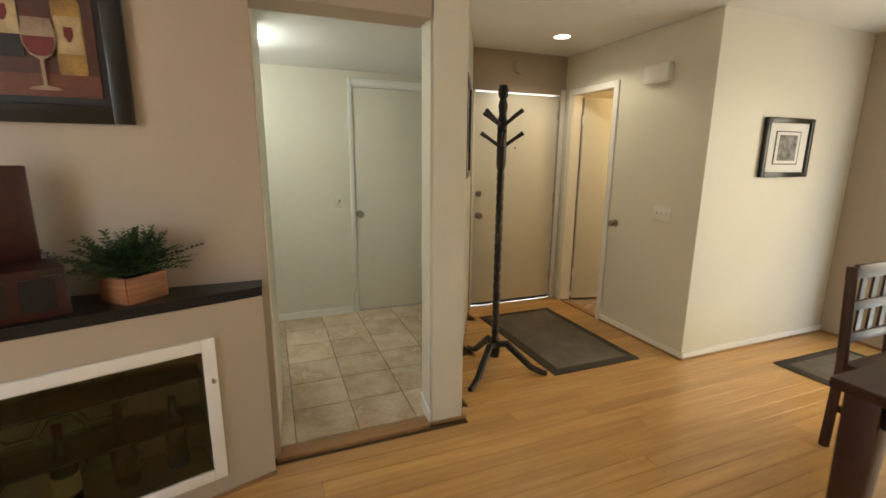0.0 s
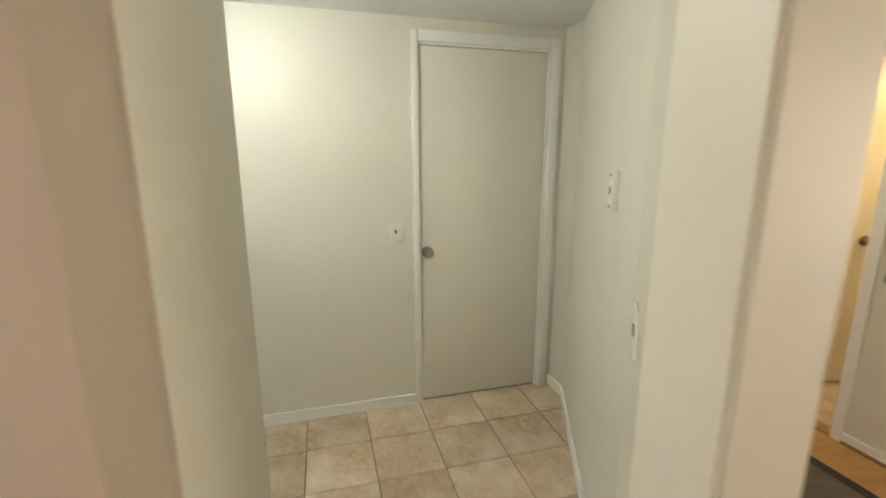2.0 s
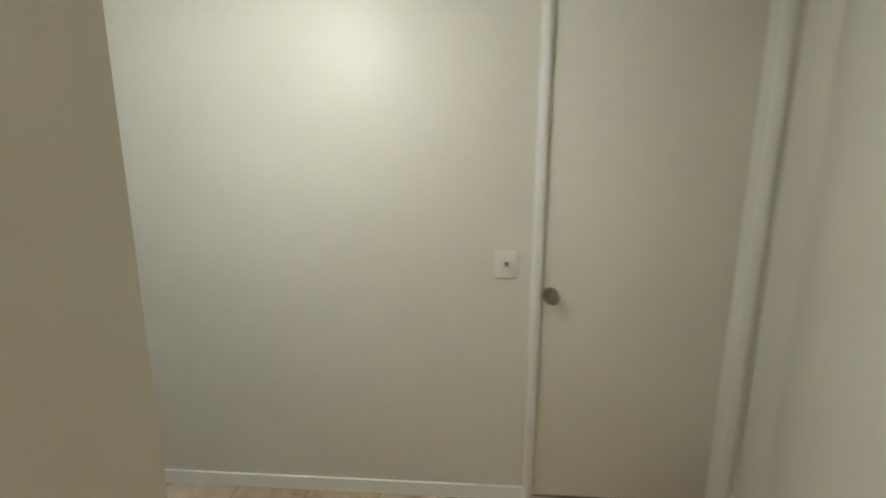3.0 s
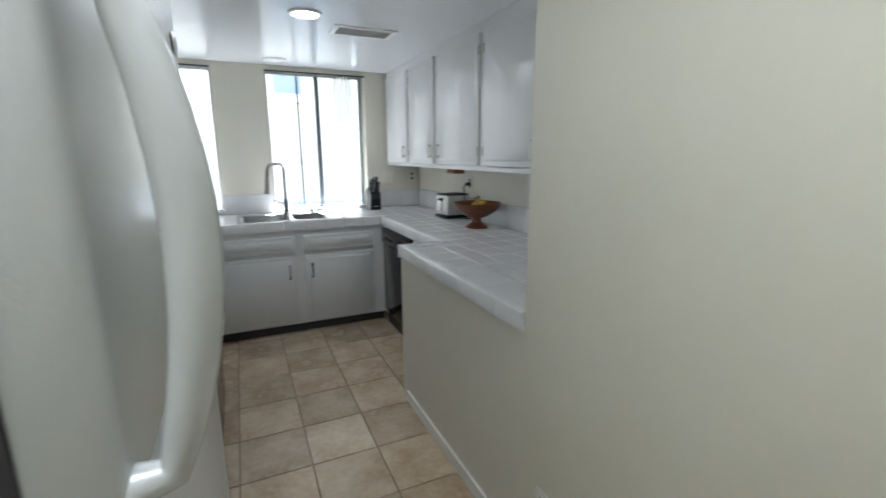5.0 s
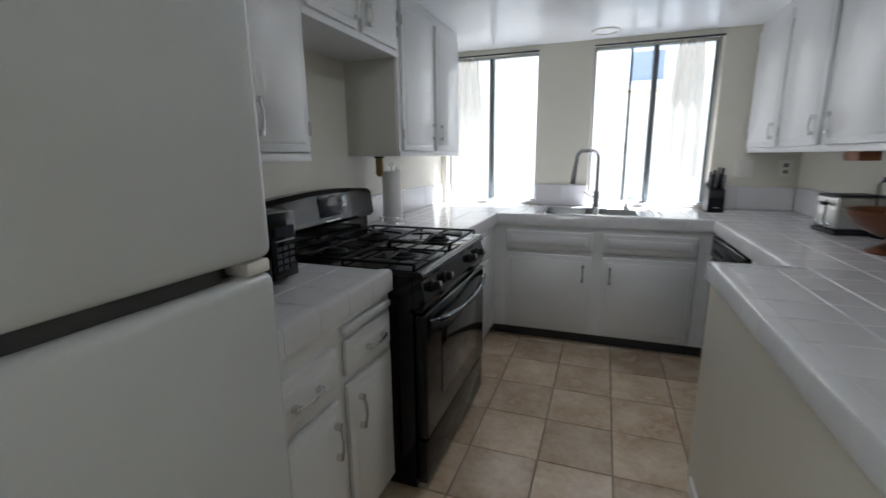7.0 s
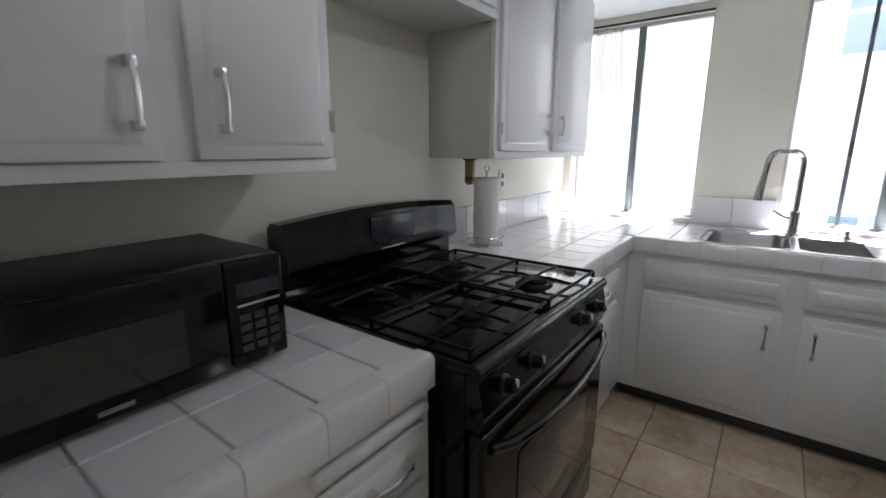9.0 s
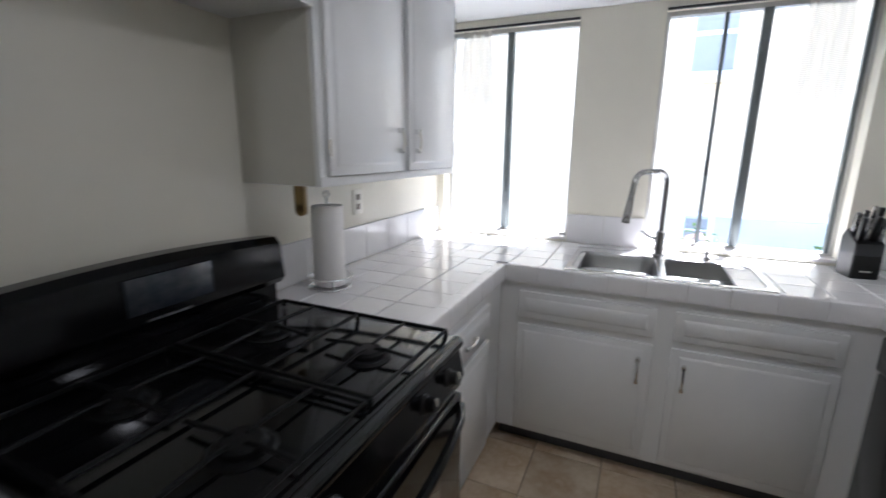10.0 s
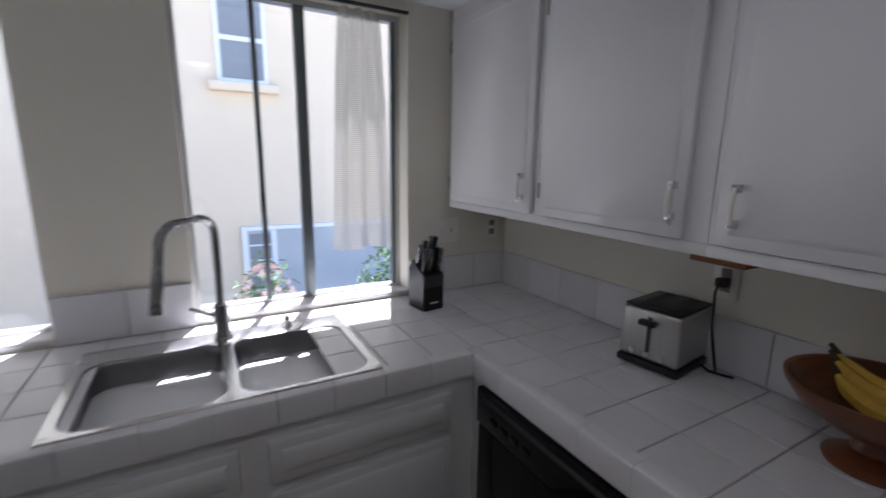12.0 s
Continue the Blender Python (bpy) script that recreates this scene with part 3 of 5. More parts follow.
def front(name, parent, x0, z0, x1, z1, handle=None, y=0.0, raised=True, ln=0.1):
    """A cabinet door or drawer front with a routed edge. handle: (x, z, upright)."""
    bm = bmesh.new()
    box(bm, x0, y - 0.018, z0, x1, y, z1, bevel=0.005, seg=2)
    if raised:
        e = 0.028
        vs = [bm.verts.new((a, b, c)) for a, b, c in (
            (x0 + e, y - 0.0179, z0 + e), (x1 - e, y - 0.0179, z0 + e), (x1 - e, y - 0.0179, z1 - e), (x0 + e, y - 0.0179, z1 - e),
            (x0 + e + 0.012, y - 0.026, z0 + e + 0.012), (x1 - e - 0.012, y - 0.026, z0 + e + 0.012), (x1 - e - 0.012, y - 0.026, z1 - e - 0.012), (x0 + e + 0.012, y - 0.026, z1 - e - 0.012))]
        for k in range(4):
            bm.faces.new((vs[k], vs[(k + 1) % 4], vs[4 + (k + 1) % 4], vs[4 + k]))
        bm.faces.new(vs[4:])
    d = part(name, bm, M_CAB, parent)
    if handle:
        hx, hz, upright = handle
        pull(d, pose(hx, y - 0.026, hz, 0, 0 if upright else 90, 0), ln, ln < 0.09)
    return d


def carcass(cab, w, depth, z0, z1, toe=True):
    bm = bmesh.new()
    box(bm, 0, 0, z0, w, depth, z1)
    part("body", bm, M_CAB, cab)
    if toe:
        part("toe_kick", bm_box(0, 0.06, 0, w, 0.075, z0), M_GASKET, cab, "dark recessed toe kick")


CT = 0.915                  # counter height
FACE_Y, FACE_L, FACE_R = -0.652, -1.112, 0.268

sink_cab = thing("sink_cabinet", pose(-1.112, FACE_Y, 0), "white painted sink base cabinet with two doors", "cabinet", "base cabinets")
w = 1.38
carcass(sink_cab, w, 0.62, 0.085, 0.84)
for x0, x1, hx in ((0.09, 0.665, 0.615), (0.735, 1.285, 0.785)):
    front("drawer_front", sink_cab, x0, 0.675, x1, 0.80)
    front("door", sink_cab, x0, 0.105, x1, 0.642, (hx, 0.525, True))

lb = thing("base_cabinet", pose(FACE_L, -3.06, 0, 0, 0, 90), "white base cabinet with two drawers beside the range", "cabinet", "base cabinets")
carcass(lb, 0.725, 0.62, 0.085, 0.84)
front("drawer_front", lb, 0.03, 0.63, 0.365, 0.775, (0.2, 0.705, False))
front("door", lb, 0.03, 0.105, 0.365, 0.605, (0.32, 0.5, True))
front("drawer_front", lb, 0.412, 0.655, 0.70, 0.77, (0.566, 0.715, False))
front("door", lb, 0.412, 0.105, 0.70, 0.625, (0.457, 0.52, True))
part("cutting_board", bm_box(0.407, -0.022, 0.79, 0.705, 0.0, 0.815, bevel=0.006), M_CAB, lb, "slide-out board edge above the drawer")

lb2 = thing("base_cabinet", pose(FACE_L, -1.485, 0, 0, 0, 90), "white corner base cabinet between range and sink", "cabinet", "base cabinets")
carcass(lb2, 0.83, 0.62, 0.085, 0.84)
front("drawer_front", lb2, 0.05, 0.655, 0.62, 0.79, (0.335, 0.725, False))
front("door", lb2, 0.05, 0.105, 0.62, 0.625, (0.12, 0.5, True))

rb = thing("base_cabinet", pose(FACE_R, -1.36, 0, 0, 0, -90), "white base cabinet behind the half wall", "cabinet", "base cabinets")
carcass(rb, 1.69, 0.58, 0.085, 0.84)
rb2 = thing("filler_panel", pose(FACE_R, -0.654, 0, 0, 0, -90), "narrow white corner filler beside the dishwasher", "cabinet", "base cabinets")
part("body", bm_box(0, 0, 0.085, 0.055, 0.5, 0.84), M_CAB, rb2)

dw = thing("dishwasher", pose(FACE_R - 0.004, -0.712, 0, 0, 0, -90), "black built-in dishwasher under the counter", "dishwasher")
part("tub", bm_box(0, 0.02, 0.01, 0.645, 0.57, 0.835), M_BLACKP, dw)
part("door_panel", bm_box(0.004, -0.02, 0.13, 0.641, 0.019, 0.70, bevel=0.006), M_BLACK, dw)
cp = part("control_panel", bm_box(0.004, -0.03, 0.71, 0.641, 0.019, 0.832, bevel=0.008), M_BLACK, dw)
part("vent_slot", bm_box(0.05, -0.0325, 0.80, 0.60, -0.0305, 0.815), M_GASKET, cp)
part("kick_plate", bm_box(0.004, 0.01, 0.012, 0.641, 0.0195, 0.12), M_BLACKP, dw)
for k in range(4):
    part("button", bm_box(0.08 + k * 0.05, -0.034, 0.745, 0.11 + k * 0.05, -0.0305, 0.76, bevel=0.001), M_BLACKP, cp)

# ---- worktops ----
SINK = (-0.835, -0.625, -0.045, -0.105)


def worktop(name, rects, label):
    top = thing(name, pose(0, 0, 0), label, "countertop")
    bm = bmesh.new()
    for x0, y0, x1, y1 in rects:
        box(bm, x0, y0, 0.842, x1, y1, 0.909)
    part("bed", bm, M_GROUT, top, "grout bed between the tiles", smooth=False)
    return top


def lay(top, x0, y0, x1, y1, p=0.152, skip=None, gap=0.0035, ox=0.0, oy=0.0):
    def cuts(a, b, o):
        c = [a] + [a + o + k * p for k in range(int((b - a) / p) + 2) if a + 0.03 < a + o + k * p < b - 0.03] + [b]
        return list(zip(c, c[1:]))
    for ya, yb in cuts(y0, y1, oy):
        for xa, xb in cuts(x0, x1, ox):
            if skip and xa > skip[0] - 0.02 and xb < skip[2] + 0.02 and ya > skip[1] - 0.02 and yb < skip[3] + 0.02:
                continue
            piece(top, "tile", (xa + xb) / 2, (ya + yb) / 2, 0.905, xb - xa - gap, yb - ya - gap, 0.0095, 0.0022, M_TILEW)


def edge_tiles(top, x0, y0, x1, y1, out, p=0.152, drop=0.062):
    """V-cap trim along a front edge; out is the way that it faces."""
    L = math.hypot(x1 - x0, y1 - y0)
    n = max(1, round(L / p))
    d = Vector((x1 - x0, y1 - y0)) / L
    key = ("vcap", round(L / n, 3), drop)
    if key not in PIECES:
        bm = bmesh.new()
        s = L / n - 0.0016
        prof = [(-0.05, 0.0), (-0.05, 0.0115), (-0.014, 0.0135), (-0.005, 0.010), (0.0, 0.001), (0.0, -drop), (-0.014, -drop), (-0.014, 0.0)]
        a = [bm.verts.new((-s / 2, -v, z)) for v, z in prof]
        b = [bm.verts.new((s / 2, -v, z)) for v, z in prof]
        for k in range(8):
            bm.faces.new((a[k], a[(k + 1) % 8], b[(k + 1) % 8], b[k]))
        bm.faces.new(a)
        bm.faces.new(b[::-1])
        PIECES[key] = finish(bm, True)
        PIECES[key].name = "trim_tile"
        PIECES[key].materials.append(M_TILEW)
    ang = math.degrees(math.atan2(out[0], -out[1]))
    for k in range(n):
        c = Vector((x0, y0)) + d * (k + 0.5) * L / n
        ob = new("trim_tile", PIECES[key])
        ob.parent = top
        ob.matrix_local = pose(c.x, c.y, 0.905, 0, 0, ang)


sx0, sy0, sx1, sy1 = SINK
EY, EL, ER = -0.672, -1.09, 0.245      # front edges of the worktop
main_top = worktop("worktop_sink", [(-1.748, sy1 - 0.02, 0.858, -0.002), (-1.748, EY + 0.014, sx0 + 0.02, sy1 - 0.02), (sx1 - 0.02, EY + 0.014, 0.858, sy1 - 0.02), (sx0 + 0.02, EY + 0.014, sx1 - 0.02, sy0 + 0.02),
                                    (-1.748, -1.482, EL - 0.014, EY + 0.014), (ER + 0.014, -3.068, 0.858, EY + 0.014), (0.004, -3.068, ER + 0.014, -1.87)],
                   "white glazed tile worktop running round the sink")
lay(main_top, -1.745, EY + 0.05, 0.855, -0.004, skip=SINK, ox=0.05)
lay(main_top, -1.745, -1.48, EL - 0.05, EY + 0.05)
lay(main_top, ER + 0.05, -3.066, 0.855, EY + 0.05)
lay(main_top, 0.035, -3.066, ER + 0.05, -1.905, oy=-0.0)
edge_tiles(main_top, EL, EY, ER, EY, (0, -1))
edge_tiles(main_top, EL, -1.482, EL, EY, (1, 0))
edge_tiles(main_top, ER, EY, ER, -1.87, (-1, 0))
edge_tiles(main_top, -0.015, -1.87, -0.015, -3.068, (-1, 0), drop=0.052)
edge_tiles(main_top, -0.015, -1.855, ER, -1.855, (0, 1))

left_top = worktop("worktop_left", [(-1.748, -3.06, EL - 0.014, -2.335)], "short white tile worktop beside the range")
lay(left_top, -1.745, -3.058, EL - 0.05, -2.337)
edge_tiles(left_top, EL, -3.06, EL, -2.335, (1, 0))

# backsplash tiles stand on the worktop against the walls
spl = thing("backsplash", pose(0, 0, CT), "single row of white backsplash tiles", "backsplash")


def splash_run(x0, y0, x1, y1, rz, h=0.165):
    L = math.hypot(x1 - x0, y1 - y0)
    n = max(1, round(L / 0.2))
    for k in range(n):
        f = (k + 0.5) / n
        vertical_piece(spl, "tile", pose(x0 + (x1 - x0) * f, y0 + (y1 - y0) * f, h / 2, 90, 0, rz), L / n - 0.002, h - 0.003, 0.01, 0.002, M_TILEW)


splash_run(-0.925, -0.0015, -0.527, -0.0015, 0)
splash_run(0.33, -0.0015, 0.845, -0.0015, 0)
splash_run(0.8585, -0.012, 0.8585, -3.06, -90)
splash_run(-1.7485, -1.45, -1.7485, -0.012, 90)

# ---- sink and tap ----
sink = thing("sink", pose(-0.44, -0.372, CT), "stainless steel double bowl kitchen sink", "sink")


def rrect(x0, y0, x1, y1, r, seg=6):
    pts = []
    for cx, cy, a0 in ((x1 - r, y1 - r, 0), (x0 + r, y1 - r, 90), (x0 + r, y0 + r, 180), (x1 - r, y0 + r, 270)):
        for k in range(seg + 1):
            a = radians(a0 + 90 * k / seg)
            pts.append((cx + r * math.cos(a), cy + r * math.sin(a)))
    return pts


def loft(bm, loops, close_last=True):
    rings = [[bm.verts.new((x, y, z)) for x, y in pts] for pts, z in loops]
    for a, b in zip(rings, rings[1:]):
        n = len(a)
        for k in range(n):
            bm.faces.new((a[k], a[(k + 1) % n], b[(k + 1) % n], b[k]))
    if close_last:
        bm.faces.new(rings[-1])
    return rings


bowls = [(-0.368, -0.238, -0.018, 0.15), (0.018, -0.238, 0.368, 0.15)]
for b in bowls:
    x0, y0, x1, y1 = b
    bm = bmesh.new()
    loft(bm, [(rrect(x0 - .004, y0 - .004, x1 + .004, y1 + .004, 0.064), 0.005), (rrect(x0, y0, x1, y1, 0.06), 0.002), (rrect(x0 + .006, y0 + .006, x1 - .006, y1 - .006, 0.06), -0.02), (rrect(x0 + .014, y0 + .014, x1 - .014, y1 - .014, 0.06), -0.14), (rrect(x0 + .03, y0 + .03, x1 - .03, y1 - .03, 0.05), -0.165), (rrect(x0 + .06, y0 + .06, x1 - .06, y1 - .06, 0.04), -0.17)])
    part("basin", bm, M_BASIN, sink, "brushed steel basin")
bm = bmesh.new()
box(bm, -0.395, 0.152, -0.004, 0.395, 0.255, 0.006, bevel=0.003)
box(bm, -0.395, -0.265, -0.004, 0.395, -0.241, 0.006, bevel=0.003)
box(bm, -0.395, -0.241, -0.004, -0.371, 0.152, 0.006)
box(bm, 0.371, -0.241, -0.004, 0.395, 0.152, 0.006)
box(bm, -0.015, -0.241, -0.004, 0.015, 0.152, 0.006)
for x0, y0, x1, y1 in bowls:
    r = 0.064
    for cx, cy, sx, sy in ((x0, y0, 1, 1), (x1, y0, -1, 1), (x1, y1, -1, -1), (x0, y1, 1, -1)):
        arc = [(cx + sx * r * (1 - math.cos(radians(a))) - sx * .004, cy + sy * r * (1 - math.sin(radians(a))) - sy * .004) for a in range(0, 91, 15)]
        prism(bm, [(cx - sx * .006, cy - sy * .006)] + arc, -0.003, 0.0055)
part("rim", bm, M_CHROME, sink, "polished steel sink rim")
for x in (-0.18, 0.18):
    part("drain", lathe(bmesh.new(), [(0.001, -0.168), (0.042, -0.167), (0.045, -0.163), (0.036, -0.166), (0.001, -0.1665)], x, -0.03), M_CHROME, sink, "round chrome drain")

tap = thing("faucet", pose(-0.446, -0.185, CT + 0.006), "tall pull-down kitchen faucet in brushed nickel", "faucet")
ex, ey = -0.16, -0.25
path = [(0, 0, 0.02), (0, 0, 0.2), (0, 0, 0.36)]
for k in range(1, 6):
    a = math.pi / 2 * k / 5
    path.append((ex * 0.28 * (1 - math.cos(a)), ey * 0.28 * (1 - math.cos(a)), 0.36 + 0.06 * math.sin(a)))
for k in range(1, 6):
    a = math.pi / 2 * k / 5
    path.append((ex * (0.6 + 0.28 * math.sin(a)), ey * (0.6 + 0.28 * math.sin(a)), 0.36 + 0.06 * math.cos(a)))
path.append((ex * 0.92, ey * 0.92, 0.31))
part("spout", tube(bmesh.new(), path, 0.0125, seg=14), M_STEEL, tap)
part("spray_head", tube(bmesh.new(), [(ex * 0.92, ey * 0.92, 0.31), (ex * 0.96, ey * 0.96, 0.25), (ex, ey, 0.19)], [0.014, 0.0165, 0.018], seg=14), M_STEEL, tap, "pull-down spray head")
part("base", lathe(bmesh.new(), [(0.03, 0), (0.03, 0.006), (0.023, 0.012), (0.021, 0.12), (0.015, 0.125)]), M_STEEL, tap)
part("lever", tube(bmesh.new(), [(-0.01, 0, 0.085), (-0.045, 0.0, 0.095), (-0.09, 0.0, 0.12)], [0.011, 0.008, 0.006]), M_STEEL, tap, "side lever")

soap = thing("soap_dispenser", pose(-0.235, -0.16, CT + 0.006), "small chrome soap pump on the sink deck", "soap dispenser")
part("collar", lathe(bmesh.new(), [(0.018, 0), (0.018, 0.008), (0.012, 0.012), (0.011, 0.035), (0.001, 0.037)]), M_CHROME, soap)
part("nozzle", tube(bmesh.new(), [(0, 0, 0.034), (0, -0.03, 0.037)], 0.006), M_GASKET, soap)

# ---- upper cabinets ----


def upper(name, m, w, depth, z0, z1, doors, label, side=False, ln=0.075):
    cab = thing(name, m, label, "cabinet", "wall cabinets")
    part("body", bm_box(0, 0, z0, w, depth, z1 - 0.002), M_CAB, cab)
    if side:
        # thin sheet over the body's near side, coloured as that side's shade
        part("side_panel", bm_box(-0.003, 0.016, z0 + 0.002, -0.0005, depth, z1 - 0.004), M_CABSHADE, cab, "white cabinet side with its shade put into the colour")
    part("bottom_rail", bm_box(-0.001, -0.006, z0 - 0.001, w + 0.001, -0.0005, z0 + 0.028, bevel=0.002), M_CAB, cab)
    for x0, x1, zb, zt, h in doors:
        d = front("door", cab, x0, zb, x1, zt, h, ln=ln)
        hx = x0 if h and h[0] > (x0 + x1) / 2 else x1
        for z in (zb + 0.06, zt - 0.12):
            part("hinge", bm_box(hx - 0.006, -0.02, z, hx + 0.006, -0.0185, z + 0.05), M_NICKEL, d)
    return cab


UZ = 1.315
upper("wall_cabinet", pose(-1.435, -3.06, 0, 0, 0, 90), 0.765, 0.313, UZ - 0.015, KC, [(0.02, 0.375, 1.33, 2.09, (0.333, 1.438, True)), (0.435, 0.75, 1.33, 2.09, (0.48, 1.438, True))], "white two-door wall cabinet above the microwave", ln=0.1)
upper("wall_cabinet", pose(-1.435, -2.293, 0, 0, 0, 90), 0.772, 0.313, 1.81, KC, [(0.02, 0.365, 1.84, 2.09, (0.33, 1.915, True)), (0.405, 0.75, 1.84, 2.09, (0.44, 1.915, True))], "short white wall cabinet above the range")
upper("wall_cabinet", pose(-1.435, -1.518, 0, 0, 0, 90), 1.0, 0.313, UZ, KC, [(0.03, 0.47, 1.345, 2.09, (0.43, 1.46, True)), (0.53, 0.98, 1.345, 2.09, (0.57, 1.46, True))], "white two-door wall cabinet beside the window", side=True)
upper("wall_cabinet", pose(-1.25, -3.86, 0, 0, 0, 90), 0.795, 0.498, 1.84, KC, [(0.02, 0.385, 1.86, 2.09, (0.345, 1.9, True)), (0.41, 0.775, 1.86, 2.09, (0.45, 1.9, True))], "short white wall cabinet above the fridge")
upper("wall_cabinet", pose(0.535, -0.012, 0, 0, 0, -90), 1.185, 0.322, UZ, KC, [(0.02, 0.575, 1.345, 2.09, (0.543, 1.437, True)), (0.62, 1.13, 1.345, 2.09, (1.108, 1.437, True))], "white two-door wall cabinet by the sink window")
upper("wall_cabinet", pose(0.535, -1.199, 0, 0, 0, -90), 1.25, 0.322, UZ, KC, [(0.02, 0.61, 1.345, 2.09, (0.065, 1.437, True)), (0.67, 1.23, 1.345, 2.09, (1.18, 1.437, True))], "white two-door wall cabinet above the toaster")
upper("wall_cabinet", pose(0.535, -2.451, 0, 0, 0, -90), 0.615, 0.322, UZ, KC, [(0.02, 0.595, 1.345, 2.09, (0.065, 1.437, True))], "white single-door wall cabinet above the bar ledge")

# ---- fridge ----
fr = thing("refrigerator", pose(-0.878, -3.87, 0, 0, 0, 90), "white top-freezer refrigerator with bowed handles", "refrigerator")
part("cabinet_body", bm_box(0.005, 0.065, 0.03, 0.705, 0.78, 1.77, bevel=0.01), M_FRIDGE, fr)
fz = part("freezer_door", bm_box(0, 0, 1.160, 0.71, 0.055, 1.78, bevel=0.018, seg=4), M_FRIDGE, fr)
ld = part("fridge_door", bm_box(0, 0, 0.06, 0.71, 0.055, 1.138, bevel=0.018, seg=4), M_FRIDGE, fr)
part("gasket", bm_box(0.012, 0.0555, 0.06, 0.698, 0.0645, 1.76), M_GASKET, fr, "dark grey door gasket")
part("gap_filler", bm_box(0.02, 0.02, 1.1385, 0.62, 0.055, 1.1595), M_GASKET, fr)
part("base_grille", bm_box(0.02, 0.03, 0.0, 0.66, 0.06, 0.055), M_BLACKP, fr)
part("hinge", bm_box(0.655, 0.004, 1.1385, 0.702, 0.05, 1.1595, bevel=0.004), M_TRIM, fr, "white centre hinge")
part("hinge", bm_box(0.006, 0.004, 1.1385, 0.05, 0.05, 1.1595, bevel=0.004), M_NICKEL, fr, "metal hinge plate")
part("badge", bm_box(0.615, -0.004, 1.585, 0.675, 0.0, 1.615, bevel=0.001), M_NICKEL, fz, "small plain maker's badge")
for door_part, za, zb in ((fz, 1.19, 1.52), (ld, 0.55, 1.125)):
    bm = bmesh.new()
    n = 12
    pts, rad = [], []
    for k in range(n + 1):
        f = k / n
        pts.append((0.024, -0.010 - 0.042 * math.sin(math.pi * (0.08 + 0.84 * f)) ** 0.8, za + (zb - za) * f))
        rad.append(0.012 + 0.006 * math.sin(math.pi * f))
    tube(bm, [(0.024, 0.004, za - 0.004)] + pts + [(0.024, 0.004, zb + 0.004)], [0.016] + rad + [0.016], seg=12)
    part("handle", bm, M_FRIDGE, door_part, "white bowed plastic handle")
part("screw_cap", lathe(bmesh.new(), [(0.001, 0), (0.009, 0), (0.007, 0.004), (0.001, 0.005)], m=pose(0.685, 0.0, 0.52, 90, 0, 0)), M_NICKEL, ld)

# ---- range ----
rg = thing("gas_range", pose(-1.0, -2.328, 0, 0, 0, 90), "black freestanding gas range with four burners", "range")
RW = 0.832
part("body", bm_box(0.004, 0.02, 0.03, RW - 0.004, 0.745, 0.885), M_BLACK, rg)
part("cooktop", bm_box(0, -0.015, 0.886, RW, 0.66, 0.912, bevel=0.008), M_BLACK, rg, "glossy black cooktop")
part("front_rail", tube(bmesh.new(), [(0.002, -0.005, 0.893), (RW - 0.002, -0.005, 0.893)], 0.02, seg=12), M_BLACK, rg, "glossy rounded front rail")
bm = bmesh.new()
vs = [(-0.018, 0.76), (-0.03, 0.80), (-0.012, 0.885), (0.018, 0.885), (0.018, 0.76)]
a = [bm.verts.new((0.004, y, z)) for y, z in vs]
b = [bm.verts.new((RW - 0.004, y, z)) for y, z in vs]
for k in range(5):
    bm.faces.new((a[k], a[(k + 1) % 5], b[(k + 1) % 5], b[k]))
bm.faces.new(a)
bm.faces.new(b[::-1])
panel = part("control_panel", bm, M_BLACK, rg, smooth=False)
for k, x in enumerate((0.10, 0.24, 0.59, 0.73)):
    kn = part("burner_knob", lathe(bmesh.new(), [(0.024, 0), (0.024, 0.006), (0.019, 0.01), (0.017, 0.032), (0.001, 0.034)], m=pose(x, -0.022, 0.835, 78, 0, 0)), M_BLACKP, panel)
    part("pointer", bm_box(x - 0.002, -0.058, 0.84, x + 0.002, -0.05, 0.858), M_PLATE, kn)
od = part("oven_door", bm_box(0.008, -0.03, 0.245, RW - 0.008, 0.018, 0.75, bevel=0.012, seg=3), M_BLACK, rg)
part("oven_window", bm_box(0.17, -0.0335, 0.36, RW - 0.17, -0.0305, 0.62, bevel=0.001), M_DGLASS, od, "dark oven window")
pts = []
for k in range(15):
    f = k / 14
    pts.append((0.03 + (RW - 0.06) * f, -0.032 - 0.042 * math.sin(math.pi * f) ** 0.45, 0.715 - 0.03 * math.sin(math.pi * f)))
part("handle", tube(bmesh.new(), pts, 0.013, seg=10), M_BLACK, od, "black bowed oven handle")
part("drawer", bm_box(0.008, -0.024, 0.05, RW - 0.008, 0.018, 0.235, bevel=0.01), M_BLACK, rg)
bgp = bmesh.new()
n = 16
ra = []
for k in range(n + 1):
    f = k / n
    zt = 1.142 + 0.02 * math.sin(math.pi * f)
    x = 0.004 + (RW - 0.008) * f
    ring = [(0.635, 0.99), (0.618, 1.01), (0.63, zt - 0.02), (0.65, zt), (0.70, zt), (0.715, zt - 0.015), (0.72, 0.99)]
    ra.append([bgp.verts.new((x, y, z)) for y, z in ring])
for p, q in zip(ra, ra[1:]):
    for k in range(7):
        bgp.faces.new((p[k], p[(k + 1) % 7], q[(k + 1) % 7], q[k]))
bgp.faces.new(ra[0])
bgp.faces.new(ra[-1][::-1])
bg = part("backguard", bgp, M_BLACK, rg, "glossy black backguard with an arched top")
part("backguard_base", bm_box(0.01, 0.655, 0.905, RW - 0.01, 0.74, 0.989), M_BLACK, rg)
